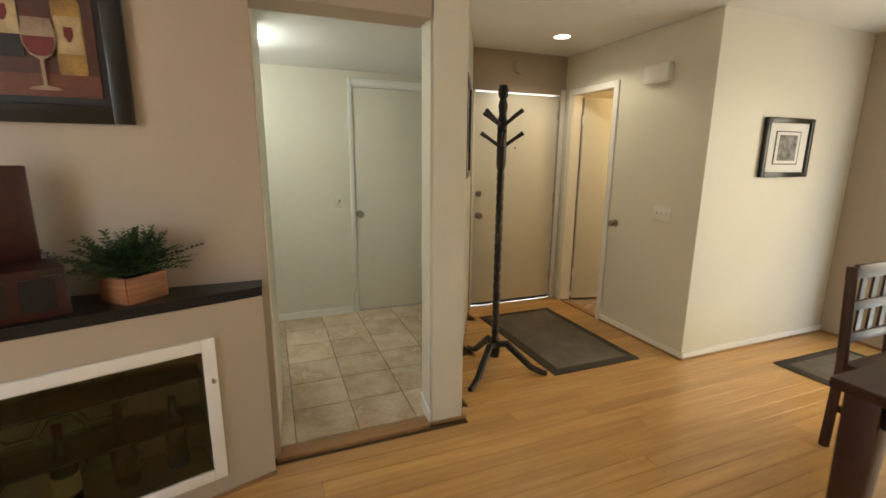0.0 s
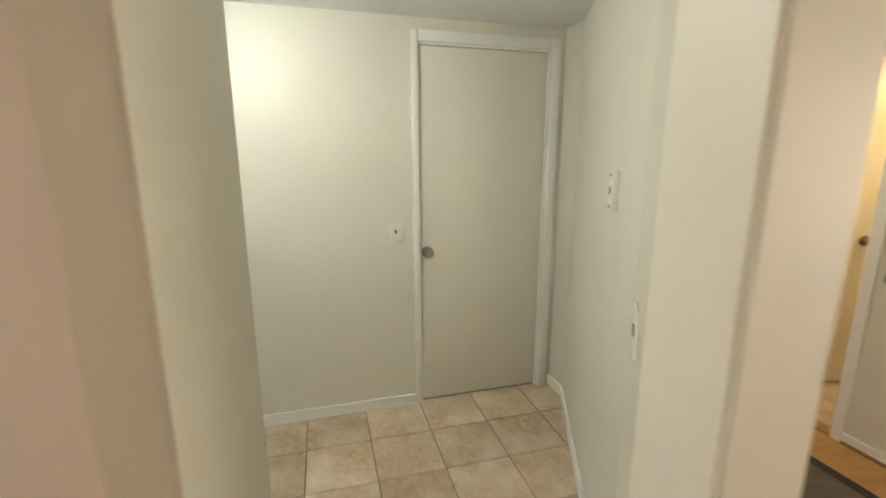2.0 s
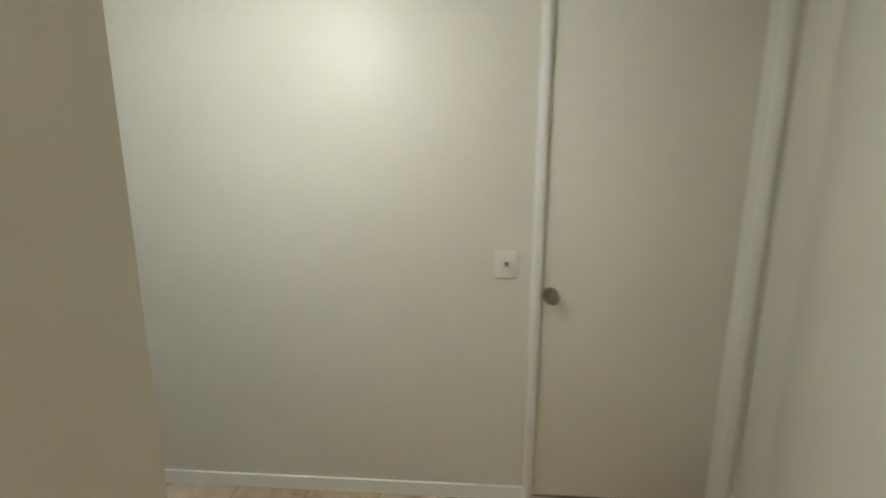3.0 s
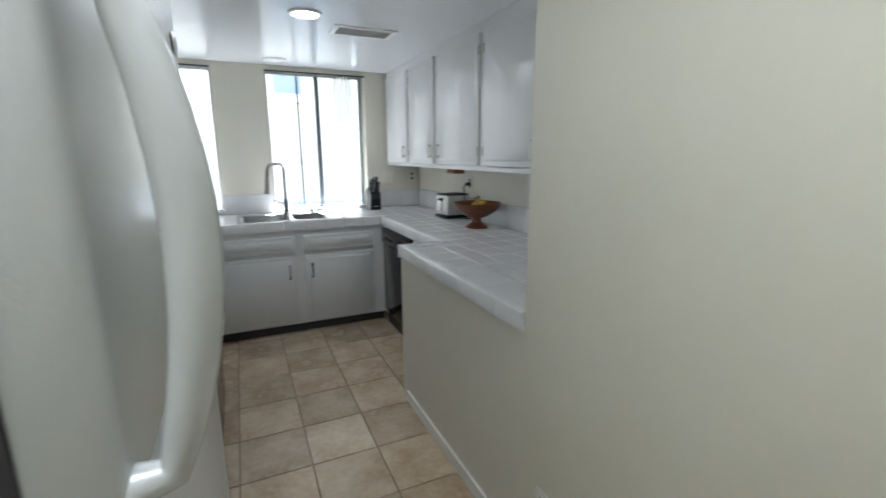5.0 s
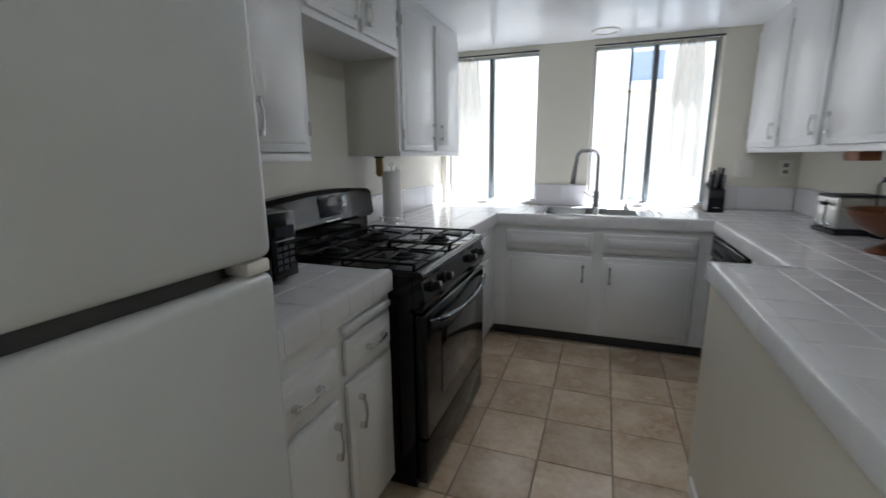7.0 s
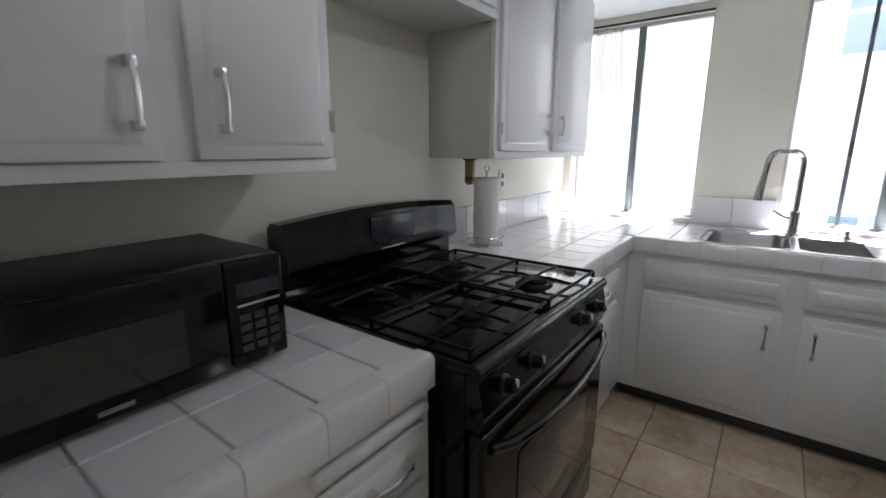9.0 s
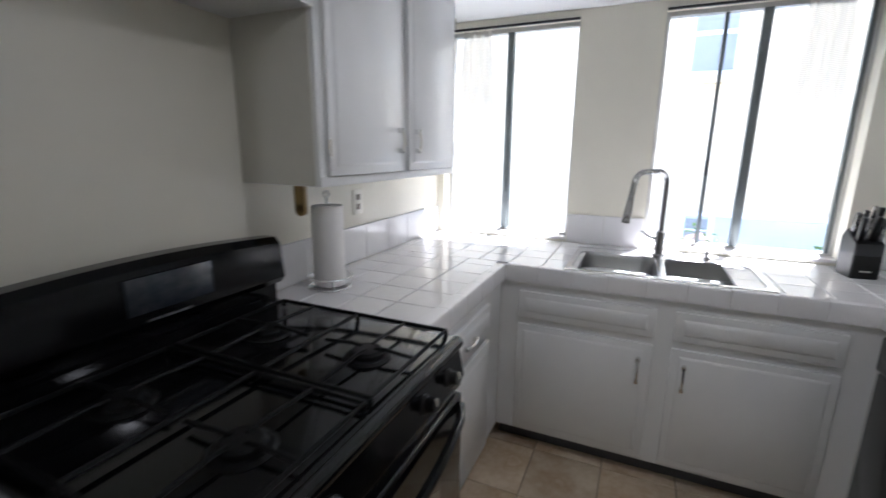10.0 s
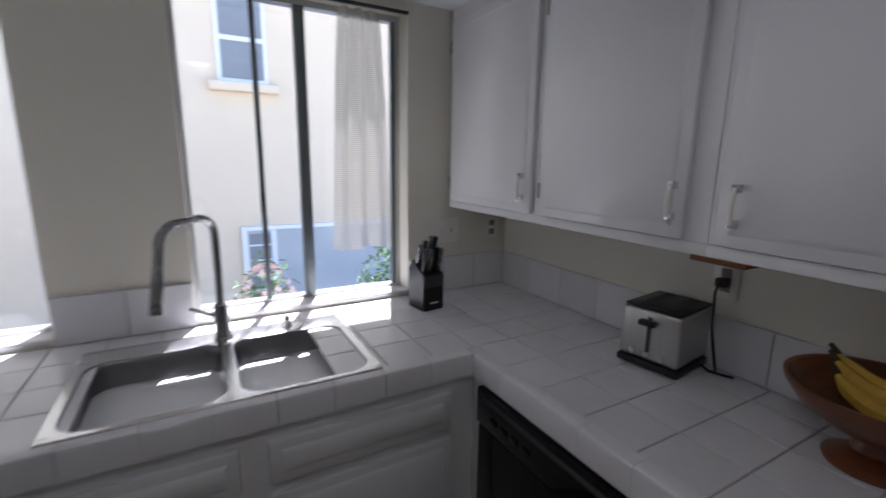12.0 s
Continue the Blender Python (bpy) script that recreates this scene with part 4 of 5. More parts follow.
part("clock_panel", bm_box(0.33, 0.6185, 1.035, 0.56, 0.6235, 1.125, bevel=0.001), M_LCD, bg, "clock display panel")
part("maker_bar", bm_box(0.37, 0.6155, 1.012, 0.49, 0.6205, 1.018), M_CHROME, bg, "thin silver maker's bar")
for cx, cy in ((0.22, 0.15), (0.61, 0.15), (0.22, 0.48), (0.61, 0.48)):
    part("burner", lathe(bmesh.new(), [(0.062, 0.913), (0.055, 0.920), (0.045, 0.921), (0.043, 0.930), (0.036, 0.936), (0.001, 0.937)], cx, cy, 20), M_IRON, rg, "round burner cap")
for gx in (0.02, 0.422):
    bm = bmesh.new()
    x0, x1, y0, y1, z = gx + 0.005, gx + 0.385, 0.02, 0.61, 0.932
    tube(bm, [(x0, y0, z), (x1, y0, z), (x1, y1, z), (x0, y1, z), (x0, y0 - 0.001, z)], 0.006, seg=6)
    for x, y in ((x0, y0), (x1, y0), (x0, y1), (x1, y1), (x0, 0.315), (x1, 0.315)):
        tube(bm, [(x, y, 0.913), (x, y, z)], 0.007, seg=6)
    tube(bm, [(x0, 0.315, z), (x1, 0.315, z)], 0.006, seg=6)
    mx = (x0 + x1) / 2
    for cy in (0.15, 0.48):
        for dx, dy in ((1, 0), (-1, 0), (0, 1), (0, -1)):
            ox = (x1 - x0) / 2 if dx else 0
            oy = 0.135 if dy else 0
            tube(bm, [(mx + dx * ox, cy + dy * oy, z), (mx + dx * 0.05, cy + dy * 0.05, z + 0.007), (mx + dx * 0.02, cy + dy * 0.02, z + 0.004)], 0.0052, seg=6)
    part("grate", bm, M_IRON, rg, "cast iron pan grate")

# ---- microwave ----
mw = thing("microwave", pose(-1.352, -3.02, CT, 0, 0, 90), "black countertop microwave beside the fridge", "microwave")
part("case", bm_box(0, 0.018, 0.012, 0.50, 0.33, 0.232, bevel=0.006), M_BLACKP, mw)
md = part("door", bm_box(0.002, -0.008, 0.016, 0.375, 0.0175, 0.229, bevel=0.005), M_BLACK, mw)
part("door_window", bm_box(0.05, -0.0105, 0.055, 0.30, -0.0085, 0.165), M_DGLASS, md, "dark grey door window")
mc = part("control_panel", bm_box(0.378, -0.008, 0.016, 0.498, 0.0175, 0.229, bevel=0.005), M_BLACK, mw)
part("display", bm_box(0.395, -0.0105, 0.155, 0.485, -0.0085, 0.185), M_LCD, mc)
part("silver_line", bm_box(0.395, -0.0105, 0.138, 0.485, -0.0085, 0.143), M_CHROME, mc)
for r in range(4):
    for c in range(3):
        part("key", bm_box(0.398 + c * 0.03, -0.0105, 0.045 + r * 0.021, 0.42 + c * 0.03, -0.0085, 0.058 + r * 0.021), M_GASKET, mc)
part("maker_bar", bm_box(0.16, -0.0105, 0.028, 0.21, -0.0085, 0.036), M_NICKEL, md, "small silver maker's bar")
for x, y in ((0.04, 0.05), (0.46, 0.05), (0.04, 0.3), (0.46, 0.3)):
    part("foot", bm_box(x - 0.012, y - 0.012, 0, x + 0.012, y + 0.012, 0.012), M_GASKET, mw)

# ---- counter things ----
pt = thing("paper_towel_holder", pose(-1.60, -1.29, CT), "white paper towel roll on a wire holder", "paper towel holder")
bm = bmesh.new()
for r, z in ((0.078, 0.004), (0.085, 0.045)):
    tube(bm, [(r * math.cos(2 * math.pi * k / 20), r * math.sin(2 * math.pi * k / 20), z) for k in range(21)], 0.0028, seg=6)
for k in range(4):
    a = math.pi / 4 + math.pi / 2 * k
    tube(bm, [(0, 0, 0.004), (0.078 * math.cos(a), 0.078 * math.sin(a), 0.004), (0.085 * math.cos(a), 0.085 * math.sin(a), 0.045)], 0.0028, seg=6)
tube(bm, [(0, 0, 0.004), (0, 0, 0.34)], 0.004, seg=8)
tube(bm, [(0.012 * math.cos(2 * math.pi * k / 10), 0, 0.352 + 0.012 * math.sin(2 * math.pi * k / 10)) for k in range(11)], 0.0025, seg=6)
part("wire_stand", bm, M_CHROME, pt)
part("roll", lathe(bmesh.new(), [(0.02, 0.015), (0.056, 0.013), (0.058, 0.02), (0.058, 0.305), (0.056, 0.311), (0.02, 0.31), (0.02, 0.015)], seg=32), M_PAPER, pt, "quilted white paper roll")

kb = thing("knife_block", pose(0.325, -0.185, CT, 0, 0, 8), "black knife block full of steel-handled knives", "knife block")
bm = bmesh.new()
prof = [(-0.055, 0), (0.06, 0), (0.06, 0.17), (0.03, 0.205), (-0.055, 0.15)]
a = [bm.verts.new((-0.05, y, z)) for y, z in prof]
b = [bm.verts.new((0.05, y, z)) for y, z in prof]
for k in range(5):
    bm.faces.new((a[k], a[(k + 1) % 5], b[(k + 1) % 5], b[k]))
bm.faces.new(a)
bm.faces.new(b[::-1])
bmesh.ops.bevel(bm, geom=list(bm.edges), offset=0.004, segments=2, affect="EDGES")
blk = part("block", bm, M_BLACKP, kb)
part("front_plate", bm_box(-0.046, -0.0585, 0.10, 0.046, -0.0555, 0.15, bevel=0.001), M_GASKET, blk, "dark grey upper front plate")
part("maker_bar", bm_box(-0.02, -0.0575, 0.03, 0.02, -0.0555, 0.036), M_PLATE, blk, "small white maker's bar")
rk = random.Random(4)
for r in range(2):
    for c in range(4):
        x, y = -0.036 + c * 0.024, -0.03 + r * 0.045
        z = 0.165 + r * 0.02
        h = rk.uniform(0.09, 0.125)
        bm = box(bmesh.new(), x - 0.008, y - 0.01, z - 0.01, x + 0.008, y + 0.01, z + h, bevel=0.004)
        bmesh.ops.rotate(bm, verts=bm.verts, cent=(x, y, z), matrix=Matrix.Rotation(radians(14), 3, "X"))
        part("knife_handle", bm, M_STEEL if (r + c) % 2 else M_BLACKP, kb)

ts = thing("toaster", pose(0.74, -0.985, CT, 0, 0, 8), "brushed steel two-slot toaster, plugged in", "toaster")
part("base", bm_box(-0.095, -0.095, 0.004, 0.125, 0.095, 0.026, bevel=0.006), M_BLACKP, ts)
part("shell", bm_box(-0.09, -0.09, 0.0265, 0.12, 0.09, 0.185, bevel=0.014, seg=3), M_STEELT, ts)
tp = part("top_plate", bm_box(-0.085, -0.084, 0.1855, 0.115, 0.084, 0.193, bevel=0.003), M_BLACKP, ts)
for y in (-0.04, 0.035):
    part("slot", bm_box(-0.055, y - 0.014, 0.1931, 0.1, y + 0.014, 0.1945), M_GASKET, tp)
part("lever_slot", bm_box(-0.0925, -0.006, 0.06, -0.0905, 0.006, 0.165), M_GASKET, ts)
part("lever", bm_box(-0.118, -0.024, 0.142, -0.0926, 0.024, 0.158, bevel=0.004), M_BLACKP, ts)
for y in (-0.045, 0.0, 0.045):
    part("dial", lathe(bmesh.new(), [(0.010, 0), (0.009, 0.009), (0.001, 0.01)], m=pose(-0.0905, y, 0.05, 0, -90, 0)), M_CHROME, ts)
cord = bmesh.new()
tube(cord, [(0.856, -1.085, 1.185), (0.82, -1.085, 1.187), (0.80, -1.088, 1.16), (0.805, -1.09, 1.05), (0.815, -1.10, 0.97), (0.80, -1.12, 0.925), (0.82, -1.16, 0.921), (0.80, -1.10, 0.921), (0.83, -1.03, 0.93)], 0.0042, seg=8)
box(cord, 0.82, -1.10, 1.172, 0.857, -1.07, 1.198, bevel=0.004)
ob = solid("power_cord", cord, M_BLACKP, "black toaster cord plugged into the wall", "power cord", kind="x", smooth=True)
del ob["kind"]

bw = thing("fruit_bowl", pose(0.69, -1.50, CT), "turned reddish wooden pedestal bowl", "bowl")
part("bowl", lathe(bmesh.new(), [(0.03, 0.062), (0.075, 0.078), (0.135, 0.118), (0.164, 0.16), (0.166, 0.172), (0.157, 0.17), (0.124, 0.127), (0.06, 0.092), (0.001, 0.085)], seg=40), M_BOWL, bw)
part("pedestal", lathe(bmesh.new(), [(0.078, 0), (0.08, 0.008), (0.06, 0.02), (0.036, 0.035), (0.028, 0.062), (0.001, 0.062)], seg=32), M_BOWL, bw)
for k, (ox, oy, rz, lift, tilt) in enumerate(((-0.03, 0.0, 60, 0.0, 0), (0.005, 0.01, 66, 0.018, 4), (0.04, 0.015, 73, 0.026, 8))):
    bn = thing("banana", pose(0.69 + ox, -1.50 + oy, CT + 0.13 + lift, tilt, 0, rz), "ripe yellow banana lying in the wooden bowl", "banana", "bananas in the bowl")
    pts, rad = [], []
    for j in range(13):
        f = j / 12
        a = radians(-50 + 100 * f)
        pts.append((0.125 * math.sin(a), 0.0, 0.055 * (1 - math.cos(a)) * 1.6))
        rad.append(0.019 * min(1, 0.35 + 3.2 * min(f, 1 - f)))
    part("fruit", tube(bmesh.new(), pts, rad, seg=7), M_BANANA, bn)
    part("stem", tube(bmesh.new(), [pts[-1], (pts[-1][0] + 0.022, 0, pts[-1][2] + 0.018)], [0.008, 0.005], seg=6), M_BTIP, bn)

# things hung under the cabinets
hk = thing("hanging_board", pose(-1.62, -1.40, 1.20), "small ochre wooden board hanging under the cabinet", "hanging board")
bm = prism(bmesh.new(), [(-0.02, -0.008), (0.02, -0.008), (0.02, 0.008), (-0.02, 0.008)], 0.02, 0.108)
lathe(bm, [(0.001, -0.008), (0.02, -0.008), (0.02, 0.008), (0.001, 0.008)], m=pose(0, 0, 0.02, 90, 0, 0))
part("board", bm, M_GOLDP, hk)
part("peg", bm_box(-0.028, -0.012, 0.106, 0.028, 0.012, 0.1145), M_RACK, hk, "dark wooden peg")
bl = thing("cabinet_block", pose(0.69, -1.16, 1.2735), "small reddish wooden block under the cabinet", "wooden block")
part("block", bm_box(-0.04, -0.07, 0, 0.04, 0.07, 0.041, bevel=0.004), M_PLANTER, bl)


def wall_plate(m, w, h, kind, label):
    """A plate on a wall, facing -y in its own frame."""
    name = {"outlet": "wall_outlet", "switch": "light_switch", "blank": "wall_plate", "phone": "wall_jack", "thermo": "thermostat"}[kind]
    p = thing(name, m, label, name.replace("_", " "))
    t = 0.022 if kind == "thermo" else 0.006
    pl = part("plate", bm_box(-w / 2, -t, -h / 2, w / 2, 0, h / 2, bevel=0.003), M_PLATE, p)
    if kind == "outlet":
        for z in (-0.022, 0.022):
            part("socket", bm_box(-0.015, -t - 0.0025, z - 0.013, 0.015, -t - 0.0003, z + 0.013, bevel=0.001), M_PLATEH, pl)
    if kind == "switch":
        n = max(1, round(w / 0.06) - 0)
        for k in range(n):
            x = (k - (n - 1) / 2) * 0.046
            part("toggle", bm_box(x - 0.006, -t - 0.012, -0.008, x + 0.006, -t - 0.0003, 0.010, bevel=0.002), M_PLATEH if n == 1 else M_PLATE, pl)
    if kind == "phone":
        part("jack", bm_box(-0.012, -t - 0.004, -0.012, 0.012, -t - 0.0003, 0.012, bevel=0.001), M_PLATEH, pl)
    if kind == "thermo":
        part("lever", bm_box(-0.009, -t - 0.004, -0.012, 0.009, -t - 0.0003, 0.012, bevel=0.001), M_NICKEL, pl)
        for z in (-0.052, 0.05):
            part("button", bm_box(-0.008, -t - 0.003, z - 0.005, 0.006, -t - 0.0003, z + 0.005, bevel=0.001), M_PLATEH, pl, "small tan button")
    return p


wall_plate(pose(0, -4.762, 1.053, 0, 0, -90), 0.085, 0.118, "switch", "ivory single light switch beside the closet door")
wall_plate(pose(0, -3.21, 0.30, 0, 0, -90), 0.072, 0.116, "outlet", "ivory outlet low on the passage wall")
wall_plate(pose(0.525, 0, 1.205), 0.115, 0.115, "switch", "ivory double switch above the backsplash")
wall_plate(pose(0.775, 0, 1.205), 0.075, 0.115, "outlet", "ivory outlet in the kitchen corner")
wall_plate(pose(0.86, -1.085, 1.19, 0, 0, -90), 0.075, 0.115, "outlet", "tan outlet behind the toaster")
wall_plate(pose(0.86, -2.05, 1.19, 0, 0, -90), 0.075, 0.115, "blank", "white blank plate on the kitchen wall")
wall_plate(pose(-1.75, -0.885, 1.19, 0, 0, 90), 0.075, 0.115, "outlet", "ivory outlet above the backsplash")
wall_plate(pose(-1.515, -6.92, 1.04, 0, 0, 180), 0.16, 0.11, "switch", "ivory triple switch in the hall")
ang = math.degrees(math.atan2(0.56, -1.23))
wall_plate(pose(-1.13, -5.313, 1.35, 0, 0, ang), 0.035, 0.13, "thermo", "slim ivory thermostat on the angled wall")
wall_plate(pose(-1.568, -5.067, 1.065, 0, 0, math.degrees(math.atan2(0.235, -0.32))), 0.075, 0.118, "phone", "ivory wall jack on the angled wall")

# ---- ceiling fixtures ----


def downlight(x, y, z, r, on, label):
    t = thing("ceiling_light", pose(x, y, z), label, "ceiling light", "recessed ceiling lights")
    part("trim_ring", lathe(bmesh.new(), [(r * 0.8, -0.002), (r * 0.85, -0.012), (r, -0.008), (r + 0.004, 0.0), (r * 0.8, 0.0)], seg=32), M_TRIM, t)
    part("lens", lathe(bmesh.new(), [(0.001, -0.006), (r * 0.8, -0.004), (r * 0.8, -0.001), (0.001, -0.001)], seg=32), M_LAMP if on else M_LAMPOFF, t, "glowing lens" if on else "frosted lens")


downlight(-0.845, -6.41, LC, 0.075, True, "lit recessed ceiling light in the hall")
downlight(-0.395, -1.55, KC, 0.085, True, "lit recessed kitchen ceiling light")
downlight(-0.45, -0.234, KC, 0.09, False, "unlit recessed ceiling light above the sink")
downlight(-0.9, -4.0, KC, 0.085, True, "lit recessed ceiling light in the passage")
vent = thing("ceiling_vent", pose(-0.02, -1.31, KC), "white ceiling air vent with dark slots", "air vent")
bm = bmesh.new()
box(bm, -0.19, -0.1, -0.008, 0.19, -0.075, 0)
box(bm, -0.19, 0.075, -0.008, 0.19, 0.1, 0)
box(bm, -0.19, -0.075, -0.008, -0.16, 0.075, 0)
box(bm, 0.16, -0.075, -0.008, 0.19, 0.075, 0)
part("frame", bm, M_TRIM, vent)
part("backing", bm_box(-0.16, -0.075, -0.002, 0.16, 0.075, -0.0002), M_VENTD, vent)
for k in range(6):
    bm = box(bmesh.new(), -0.16, -0.066 + k * 0.025, -0.009, 0.16, -0.0645 + k * 0.025, -0.002)
    part("slat", bm, M_TRIM, vent)

chime = thing("door_chime", pose(-1.37, -6.92, 2.05), "white plastic door chime box on the hall wall", "door chime")
cb = part("case", bm_box(-0.115, 0, -0.065, 0.115, 0.055, 0.065, bevel=0.008), M_PLATE, chime)
part("cover_edge", bm_box(-0.105, 0.0555, -0.05, 0.105, 0.06, 0.055, bevel=0.002), M_TRIM, cb)
sm = thing("smoke_detector", pose(-0.237, -6.39, 2.25, 0, -90, 0), "round white smoke detector above the front door", "smoke detector")
part("case", lathe(bmesh.new(), [(0.065, 0), (0.065, 0.02), (0.055, 0.035), (0.001, 0.038)], seg=32), M_LIVWALL, sm)
kn = thing("door_bumper", pose(-1.045, -6.92, 0.9), "round nickel knob on the hall wall", "door bumper")
knob(kn, pose(0, 0, 0, -90, 0, 0))

# ---- hall and living room things ----
rack = thing("coat_rack", pose(-1.48, -5.56, 0), "dark turned wood coat rack on three curved feet", "coat rack")
prof = [(0.03, 0.10), (0.036, 0.13), (0.036, 0.17), (0.024, 0.20), (0.03, 0.23), (0.02, 0.25)]
z = 0.25
while z < 1.35:
    prof += [(0.024, z + 0.01), (0.024, z + 0.055), (0.0195, z + 0.062)]
    z += 0.065
prof += [(0.026, z + 0.02), (0.03, z + 0.05), (0.03, 1.66), (0.022, 1.70), (0.03, 1.75), (0.02, 1.79), (0.03, 1.81), (0.033, 1.84), (0.024, 1.87), (0.001, 1.875)]
part("post", lathe(bmesh.new(), prof, seg=18), M_RACK, rack)
for a in (5, 128, 235):
    d = Vector((math.cos(radians(a)), math.sin(radians(a)), 0))
    pts = [d * 0.02 + Vector((0, 0, 0.19)), d * 0.08 + Vector((0, 0, 0.20)), d * 0.16 + Vector((0, 0, 0.13)), d * 0.25 + Vector((0, 0, 0.05)), d * 0.33 + Vector((0, 0, 0.02)), d * 0.36 + Vector((0, 0, 0.02))]
    part("foot", tube(bmesh.new(), pts, [0.024, 0.026, 0.025, 0.023, 0.02, 0.016], seg=8), M_RACK, rack)
for zz, turn, ln in ((1.635, 0, 0.15), (1.51, 45, 0.13)):
    for k in range(4):
        a = radians(22 + turn + 90 * k)
        d = Vector((math.cos(a), math.sin(a), 0))
        part("peg", tube(bmesh.new(), [d * 0.015 + Vector((0, 0, zz)), d * ln * 0.6 + Vector((0, 0, zz + 0.045)), d * ln + Vector((0, 0, zz + 0.08))], [0.012, 0.011, 0.014], seg=8), M_RACK, rack, "angled wooden peg")


def floor_mat(x0, y0, x1, y1, label):
    m = thing("door_mat", pose((x0 + x1) / 2, (y0 + y1) / 2, 0.0), label, "mat", "floor mats")
    a, b = (x1 - x0) / 2, (y1 - y0) / 2
    part("border", bm_box(-a, -b, 0, a, b, 0.008, bevel=0.003), M_MATE, m, "dark woven border")
    part("field", bm_box(-a + 0.065, -b + 0.065, 0.0081, a - 0.065, b - 0.065, 0.0115, bevel=0.001), M_MATC, m, "taupe carpet field")


floor_mat(-1.71, -6.643, -0.535, -5.905, "taupe entry mat with a dark border by the front door")
floor_mat(-3.2, -8.28, -2.10, -7.50, "taupe mat with a dark border by the patio")


def framed(name, m, w, h, fw, label, kind):
    """A picture on a wall, facing -y in its own frame, centred."""
    p = thing(name, m, label, "picture")
    bm = bmesh.new()
    t = 0.03
    box(bm, -w / 2, -t, -h / 2, -w / 2 + fw, 0, h / 2, bevel=0.005)
    box(bm, w / 2 - fw, -t, -h / 2, w / 2, 0, h / 2, bevel=0.005)
    box(bm, -w / 2 + fw, -t, -h / 2, w / 2 - fw, 0, -h / 2 + fw, bevel=0.005)
    box(bm, -w / 2 + fw, -t, h / 2 - fw, w / 2 - fw, 0, h / 2, bevel=0.005)
    part("frame", bm, M_FRAME, p, "black wooden frame")
    a, b = w / 2 - fw, h / 2 - fw
    if kind == "print":
        part("mat_board", bm_box(-a, -0.012, -b, a, -0.004, b), M_MATBOARD, p)
        part("inner_border", bm_box(-a * 0.62, -0.0145, -b * 0.68, a * 0.62, -0.0125, b * 0.68), M_FRAME, p)
        part("inner_mat", bm_box(-a * 0.57, -0.0165, -b * 0.64, a * 0.57, -0.0150, b * 0.64), M_MATBOARD, p)
        part("print", bm_box(-a * 0.44, -0.0185, -b * 0.52, a * 0.44, -0.0170, b * 0.52), M_PRINT, p, "grey etching")
    else:
        part("inner_frame", bm_box(-a, -0.012, -b, a, -0.004, b), M_PDARK, p)
        e = 0.025
        part("canvas", bm_box(-a + e, -0.016, -b + e, a - e, -0.0125, b - e), M_PAINT, p, "dark red painted ground")
        part("painted_table", bm_box(-a + e, -0.0175, -b + e, a - e, -0.0162, -b + 0.10), M_PTABLE, p, "painted red-brown table")

        def shape(name, cx, z0, half, y, material, parent, label=""):
            """A flat cut shape from half its outline (half width, height)."""
            pts = [(cx + w, z0 + h) for w, h in half] + [(cx - w, z0 + h) for w, h in reversed(half)]
            bm = bmesh.new()
            lo = [bm.verts.new((x, y, z)) for x, z in pts]
            hi = [bm.verts.new((x, y + 0.0012, z)) for x, z in pts]
            bm.faces.new(lo)
            bm.faces.new(hi[::-1])
            for k in range(len(pts)):
                bm.faces.new((lo[k], hi[k], hi[(k + 1) % len(pts)], lo[(k + 1) % len(pts)]))
            return part(name, bm, material, parent, label, smooth=False)

        def flask(cx, z0, w, h, y, body, tag):
            b_ = shape("painted_bottle", cx, z0, [(w * 0.9, 0), (w, 0.012), (w, h * 0.52), (w * 0.8, h * 0.6), (w * 0.36, h * 0.68), (w * 0.32, h * 0.93), (w * 0.42, h * 0.94), (w * 0.42, h)], y, body, p)
            shape("painted_label", cx, z0 + h * 0.16, [(w * 0.86, 0), (w * 0.9, h * 0.03), (w * 0.9, h * 0.26), (w * 0.82, h * 0.28)], y - 0.0016, tag, b_, "cream painted label")
            shape("painted_crest", cx, z0 + h * 0.25, [(w * 0.1, 0), (w * 0.34, h * 0.05), (w * 0.3, h * 0.11)], y - 0.003, M_PRED, b_)

        for cx, zo, w_, h_, body, tag in ((a - 0.10, 0.10, 0.042, 0.44, M_PGOLD, M_PCREAM), (a - 0.275, 0.15, 0.044, 0.46, M_PDARK, M_PCREAM), (a - 0.48, 0.16, 0.046, 0.48, M_PGOLD, M_PCREAM), (a - 0.66, 0.13, 0.05, 0.42, M_PDARK, M_PGOLD)):
            flask(cx, -b + zo, w_, h_, -0.0192, body, tag)
        flask(a - 0.355, -b + 0.05, 0.036, 0.25, -0.0242, M_PDARK, M_PGOLD)
        for cx, zo in ((a - 0.185, 0.045), (a - 0.57, 0.05)):
            z0 = -b + zo
            shape("painted_glass", cx, z0, [(0.045, 0), (0.04, 0.008), (0.005, 0.016), (0.005, 0.10), (0.03, 0.115), (0.047, 0.15), (0.048, 0.18), (0.04, 0.235)], -0.0285, M_PGLASS, p, "pale painted wine glass")
            shape("painted_wine", cx, z0, [(0.012, 0.112), (0.032, 0.124), (0.043, 0.15), (0.044, 0.175)], -0.0302, M_PRED, p, "dark red painted wine")


framed("picture_etching", pose(-1.822, -7.695, 1.525, 0, 0, -90), 0.51, 0.415, 0.035, "small framed etching with a white mat", "print")
framed("picture_wine", pose(-1.932, -3.24, 1.95, 0, 0, -90), 1.0, 0.8, 0.065, "framed still life painting of wine bottles", "wine")
hw_ang = math.degrees(math.atan2(-0.70, 1.363))
